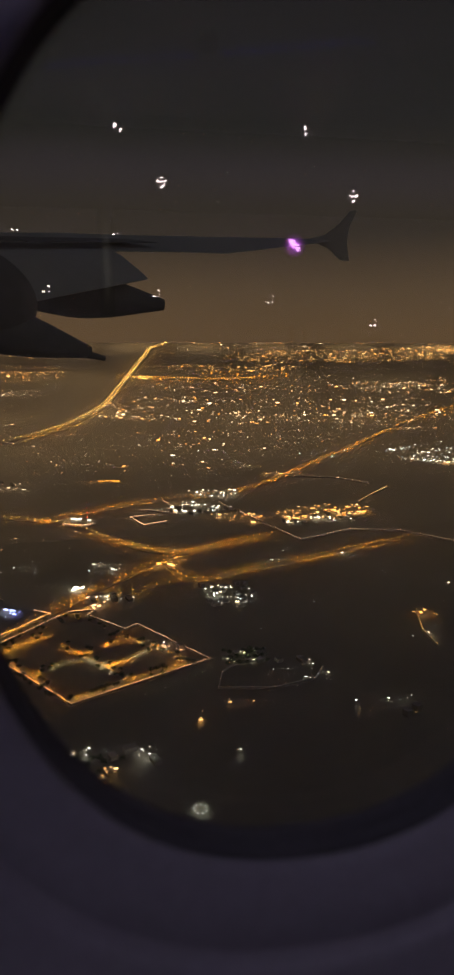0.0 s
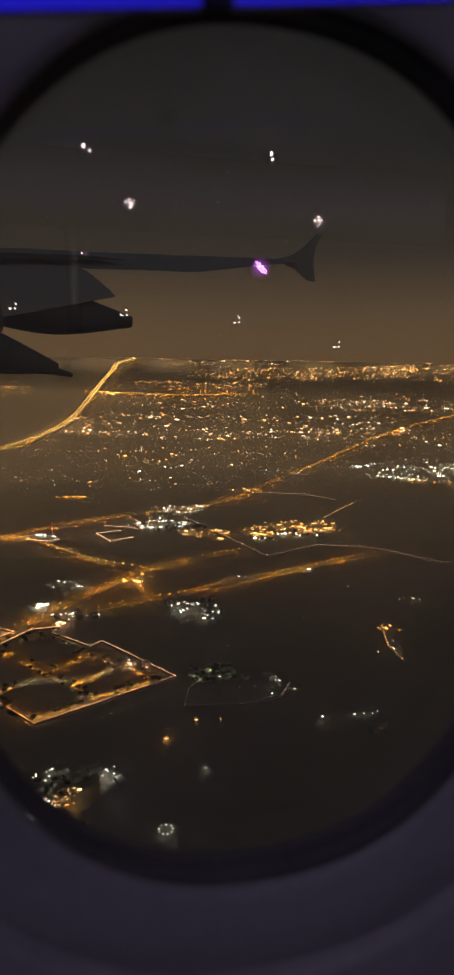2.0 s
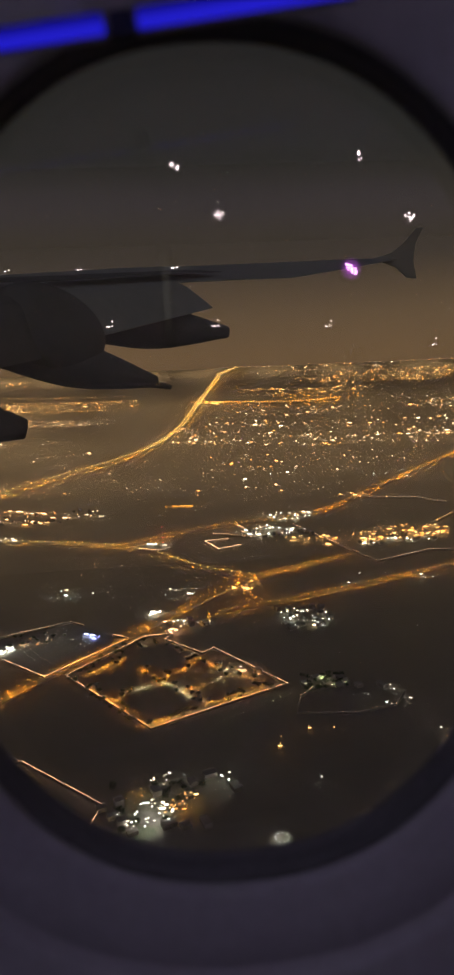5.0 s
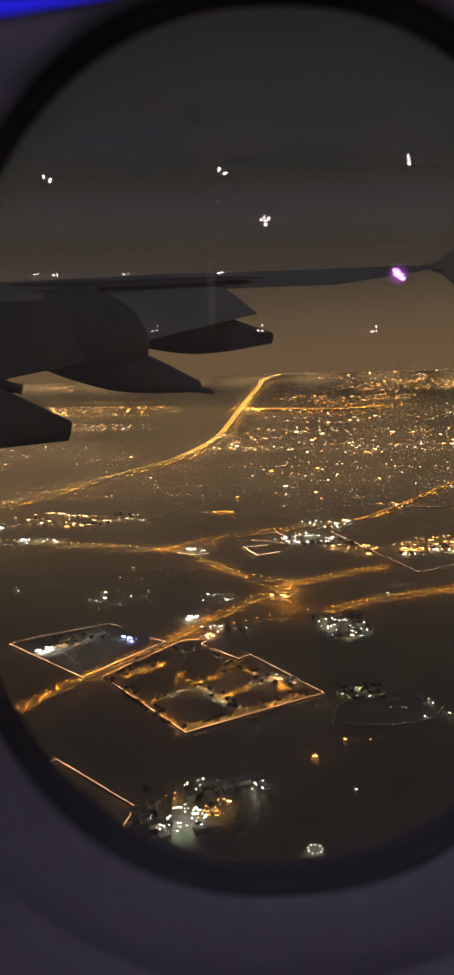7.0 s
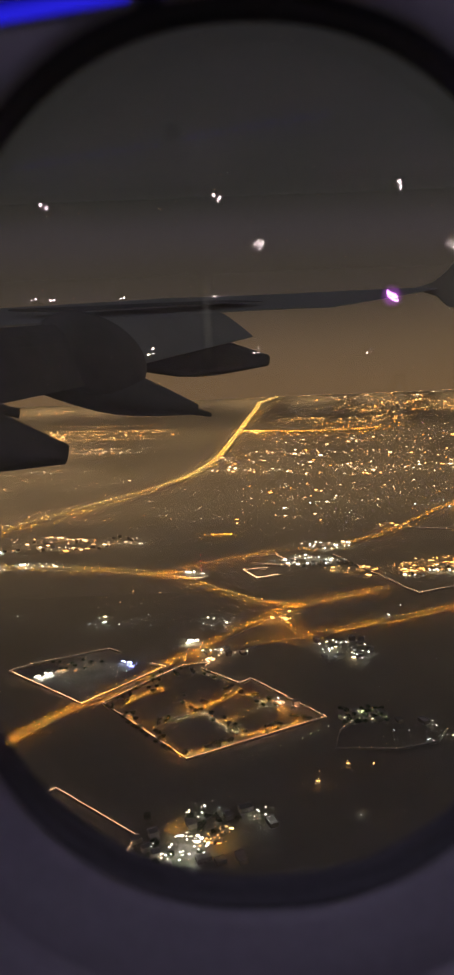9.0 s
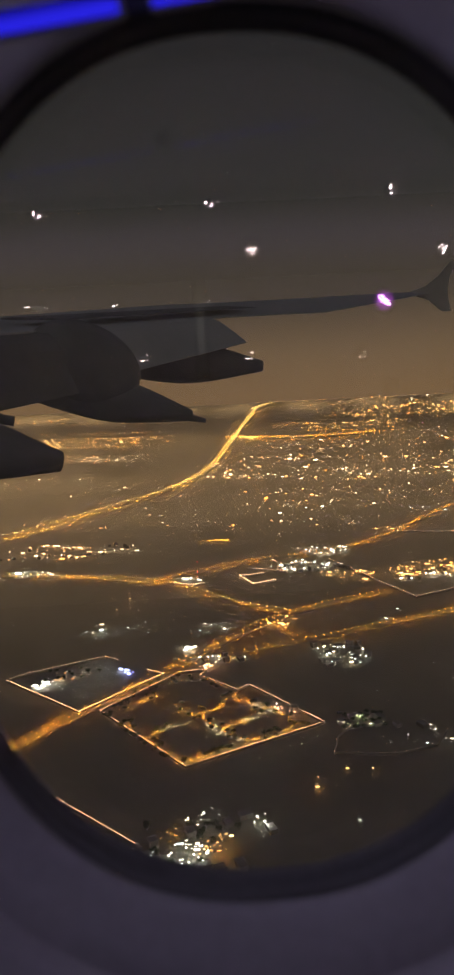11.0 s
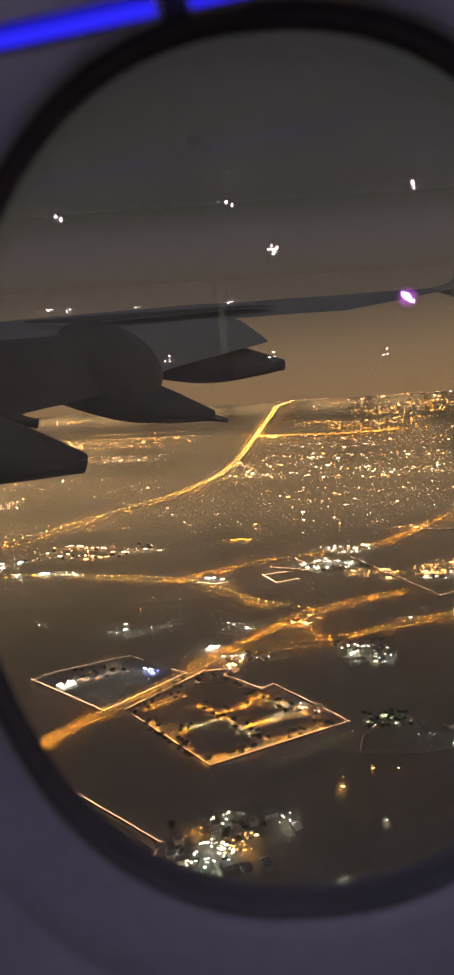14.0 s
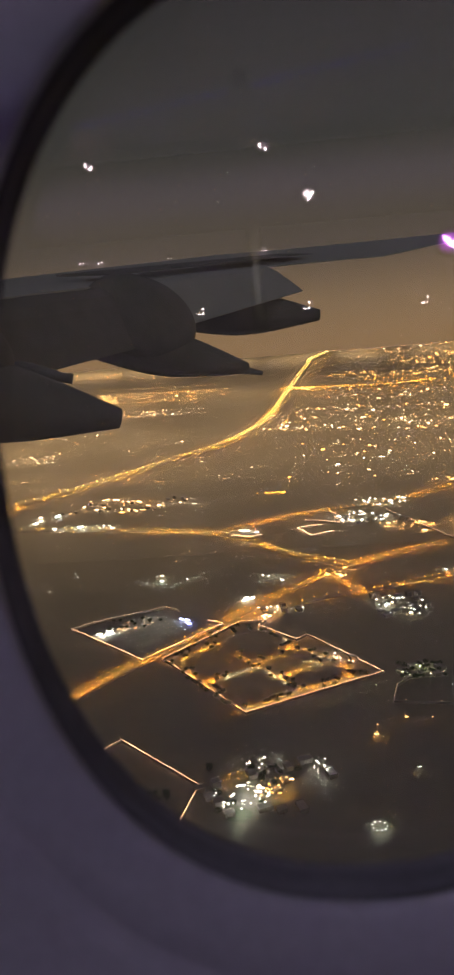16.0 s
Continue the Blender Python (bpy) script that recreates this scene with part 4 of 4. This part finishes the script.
HW, HH = 0.1210, 0.1604     # half width and height of the opening
side = sleeve("wall_window_side", [oval(HW, HH, 0.2875), oval(HW, HH, 0.286), oval(HW + 0.0008, HH + 0.001, 0.2845), oval(HW + 0.004, HH + 0.0045, 0.2830), oval(HW + 0.015, HH + 0.017, 0.2812),
                                    oval(HW + 0.028, HH + 0.032, 0.2794), oval(HW + 0.0305, HH + 0.0345, 0.2822), oval(HW + 0.033, HH + 0.0370, 0.2762), oval(HW + 0.036, HH + 0.041, 0.2748), oval(HW + 0.044, HH + 0.050, 0.2744), oval(0.30, 0.36, 0.270, 4), oval(0.9, 0.8, 0.20, 8), oval(2.4, 1.25, 0.05, 12)], M_TRIM)
tagged(side, "mauve-lit pale plastic cabin side panel with a dished window surround", "wall", kind="structure")
window = tagged(new("window_1"), "oval cabin window with a dark worn rubber seal", "window", kind="structure")
sleeve("window_seal", [oval(HW, HH, 0.2877), oval(HW + 0.0005, HH + 0.0005, 0.289), oval(HW + 0.001, HH + 0.001, 0.299), oval(HW, HH, 0.3050), oval(HW - 0.001, HH - 0.001, 0.3055)], M_RUBBER, window)
bm = bmesh.new()
bm.faces.new([bm.verts.new(c) for c in oval(HW + 0.0005, HH + 0.0005, 0.3048)])
pane = part("window_pane", bm, M_PANE, window)
pane.visible_shadow = False


def box_part(name, centre, half, material, parent=None, turn=0.0, bevel=0.0):
    bm = bmesh.new()
    bmesh.ops.create_cube(bm, size=1, matrix=Matrix.Translation(centre) @ Matrix.Rotation(turn, 4, "Y") @ Matrix.Diagonal((2 * half[0], 2 * half[1], 2 * half[2], 1)))
    if bevel:
        bmesh.ops.bevel(bm, geom=list(bm.edges), offset=bevel, segments=3, affect="EDGES", profile=0.6)
    return part(name, bm, material, parent, "", bool(bevel))


# closed shell behind the camera
FL, CE = EYE - 1.15, EYE + 1.12
for nm, c, h, lab in (("floor", (0, -1.56, FL - 0.03), (2.4, 1.96, 0.03), "dark cabin floor"),
                      ("ceiling", (0, -1.56, CE + 0.03), (2.4, 1.96, 0.03), "pale cabin ceiling"),
                      ("wall_far_side", (0, -3.45, EYE), (2.4, 0.03, 1.2), "pale far cabin wall"),
                      ("wall_forward_side", (-5.9, 0.2, EYE), (3.5, 0.1, 1.2), "cabin side wall ahead, at the wing root"),
                      ("wall_front", (-2.43, -1.56, EYE), (0.03, 1.96, 1.2), "pale cabin bulkhead"),
                      ("wall_rear", (2.43, -1.56, EYE), (0.03, 1.96, 1.2), "pale cabin bulkhead at the rear")):
    tagged(box_part(nm, c, h, M_FABRIC if nm == "floor" else M_TRIM), lab, "floor" if nm == "floor" else "wall", kind="structure")

mood = tagged(new("mood_light"), "blue LED mood light strip above the window", "light strip")
for x0, x1 in ((-0.26, -0.0030), (0.0050, 0.068)):
    xm = (x0 + x1) / 2
    box_part("led_strip", (xm, 0.2500, EYE + 0.1136 + 0.128 * xm), ((x1 - x0) / 2, 0.0015, 0.0024), L_MOOD, mood, -0.1273, 0.0006)
    box_part("housing", (xm, 0.2533, EYE + 0.1140 + 0.128 * xm), ((x1 - x0) / 2 + 0.0003, 0.0016, 0.0030), M_TRIM, mood, -0.1273)
    for xb in (x0 + 0.012, x1 - 0.012):
        box_part("bracket", (xb, 0.2533, EYE + 0.1285 + 0.128 * xb), (0.004, 0.0014, 0.0120), M_TRIM, mood, -0.1273)
        box_part("bracket", (xb, 0.2670, EYE + 0.1419 + 0.128 * xb), (0.004, 0.0125, 0.0014), M_TRIM, mood, -0.1273)

box_part("joint", (0.0010, 0.2528, EYE + 0.1140), (0.0036, 0.0016, 0.0030), M_FABRIC, mood, -0.1273)

cabin_light = tagged(new("ceiling_light"), "dim lilac cabin ceiling light", "ceiling light")
box_part("glow_face", (-0.7, -1.15, CE - 0.012), (1.5, 0.14, 0.008), L_CABIN, cabin_light)
box_part("frame", (-0.7, -1.15, CE - 0.002), (1.53, 0.17, 0.003), M_TRIM, cabin_light)


# lilac panel added out of view, so the pane reflects a mauve band
band_panel = tagged(new("band_glow_panel"), "added faint lilac panel on the far cabin wall, reflected as a mauve band", "light strip")
box_part("glow_face", (0.1, -3.40, EYE + 0.85), (2.0, 0.012, 0.20), L_BAND, band_panel, 0.0, 0.008)
box_part("housing", (0.1, -3.411, EYE + 0.85), (2.05, 0.006, 0.21), M_TRIM, band_panel, 0.0)


BACK = -3.42         # face of the far cabin wall
LOBES = {            # the small lenses of each kind of lamp: across, up, half width, half height, lean
    "pair": ((-0.015, 0.008, 0.0085, 0.0100, 0.2), (0.014, -0.010, 0.0054, 0.0130, 0.5)),
    "upright": ((-0.003, 0.012, 0.0078, 0.0125, 0.2), (0.004, -0.017, 0.0046, 0.0110, 0.7)),
    "cluster": ((-0.004, 0.020, 0.0040, 0.0075, 0.3), (-0.019, 0.004, 0.0075, 0.0050, 0.2), (0.001, 0.000, 0.0055, 0.0060, 0.5), (0.019, 0.004, 0.0034, 0.0150, 0.55), (0.005, -0.020, 0.0042, 0.0105, 0.8)),
    "row": ((-0.010, -0.001, 0.0075, 0.0042, 0.2), (0.010, 0.003, 0.0056, 0.0044, 0.3)),
    "stack": ((0.011, 0.019, 0.0080, 0.0055, 0.3), (-0.014, -0.010, 0.0110, 0.0055, 0.2), (0.011, -0.008, 0.0060, 0.0055, 0.4)),
}


def reading_light(x, y, z, kind, glow, label):
    """A cabin lamp of a few small lenses on a thin arm from the far wall."""
    root = tagged(new("reading_light"), label, "reading light", "reading lights")
    root.location = (x, y, EYE + z)
    wide = 0.0
    for dx, dz, hw, hh, lean in LOBES[kind]:
        bm = bmesh.new()
        bmesh.ops.create_uvsphere(bm, u_segments=12, v_segments=8, radius=1, matrix=Matrix.Translation((dx, 0, dz)) @ Matrix.Rotation(lean, 4, "Y") @ Matrix.Diagonal((hw, 0.006, hh, 1)))
        part("lens", bm, glow, root, "", True)
        wide = max(wide, abs(dx) + hw, abs(dz) + hh)
    bm = bmesh.new()
    bmesh.ops.create_cone(bm, cap_ends=True, segments=16, radius1=wide * 1.25, radius2=wide * 1.15, depth=0.02, matrix=Matrix.Translation((0, -0.018, 0)) @ Matrix.Rotation(math.pi / 2, 4, "X"))
    part("housing", bm, M_FABRIC, root)
    reach = y - 0.026 - BACK
    bm = bmesh.new()
    bmesh.ops.create_cone(bm, cap_ends=True, segments=10, radius1=0.006, radius2=0.006, depth=reach, matrix=Matrix.Translation((0, -0.026 - reach / 2, 0)) @ Matrix.Rotation(math.pi / 2, 4, "X"))
    part("arm", bm, M_FABRIC, root)


FACE = 2 * 0.3048    # a lamp stands as far inside the pane as its image hangs outside
for x, deep, z, kind, glow in ((-0.853, 3.85, 0.997, "pair", L_READ), (0.046, 3.85, 1.009, "pair", L_READ), (1.004, 3.85, 1.038, "upright", L_READ),
                               (0.262, 3.90, 0.772, "cluster", L_READ), (1.290, 3.90, 0.735, "cluster", L_READ),
                               (-0.942, 3.85, 0.526, "row", L_READ), (-0.844, 3.85, 0.520, "row", L_READ), (-0.474, 3.85, 0.514, "row", L_READ), (0.020, 3.85, 0.507, "row", L_READ),
                               (-0.340, 3.90, 0.232, "stack", L_DIM), (0.228, 3.90, 0.216, "stack", L_DIM), (0.842, 3.90, 0.192, "stack", L_DIM), (1.434, 3.90, 0.070, "stack", L_DIM)):
    reading_light(x, FACE - deep, z, kind, glow, {"row": "tiny white call light across the cabin", "stack": "dim white reading light across the cabin"}.get(kind, "small white reading light across the cabin"))

violet = tagged(new("indicator_light"), "violet indicator light on the far cabin wall", "indicator light")
violet.location = (0.965, FACE - 3.88, EYE + 0.476)
bm = bmesh.new()
bmesh.ops.create_uvsphere(bm, u_segments=18, v_segments=8, radius=1, matrix=Matrix.Rotation(0.75, 4, "Y") @ Matrix.Diagonal((0.046, 0.010, 0.017, 1)))
part("lens", bm, L_VIOLET, violet, "", True)
# disc added behind the lens to imitate its optical bloom
bm = bmesh.new()
bmesh.ops.create_cone(bm, cap_ends=True, segments=28, radius1=0.074, radius2=0.074, depth=0.008, matrix=Matrix.Translation((0.0, -0.012, 0.0)) @ Matrix.Rotation(math.pi / 2, 4, "X"))
part("glow_face", bm, L_HALO, violet, "dim violet disc that imitates bloom")
bm = bmesh.new()
bmesh.ops.create_cube(bm, size=1, matrix=Matrix.Translation((0, -0.084, 0)) @ Matrix.Diagonal((0.07, 0.130, 0.07, 1)))
part("housing", bm, M_FABRIC, violet)

# upright glow strips added on the far wall to give the pane faint streaks
for x, z0, z1, half, label in ((-0.03, 0.12, 0.64, 0.030, "added faint glow strip reflected as a streak"), (1.013, -0.35, 0.05, 0.022, "added lower glow strip reflected as a short streak")):
    glow = tagged(new("streak_glow_strip"), label, "light strip")
    glow.location = (x, -3.30, EYE + (z0 + z1) / 2)
    box_part("glow", (0, 0, 0), (half, 0.004, (z1 - z0) / 2), L_STREAK, glow)
    box_part("backing", (0, -0.062, 0), (half + 0.01, 0.056, (z1 - z0) / 2 + 0.01), M_FABRIC, glow)
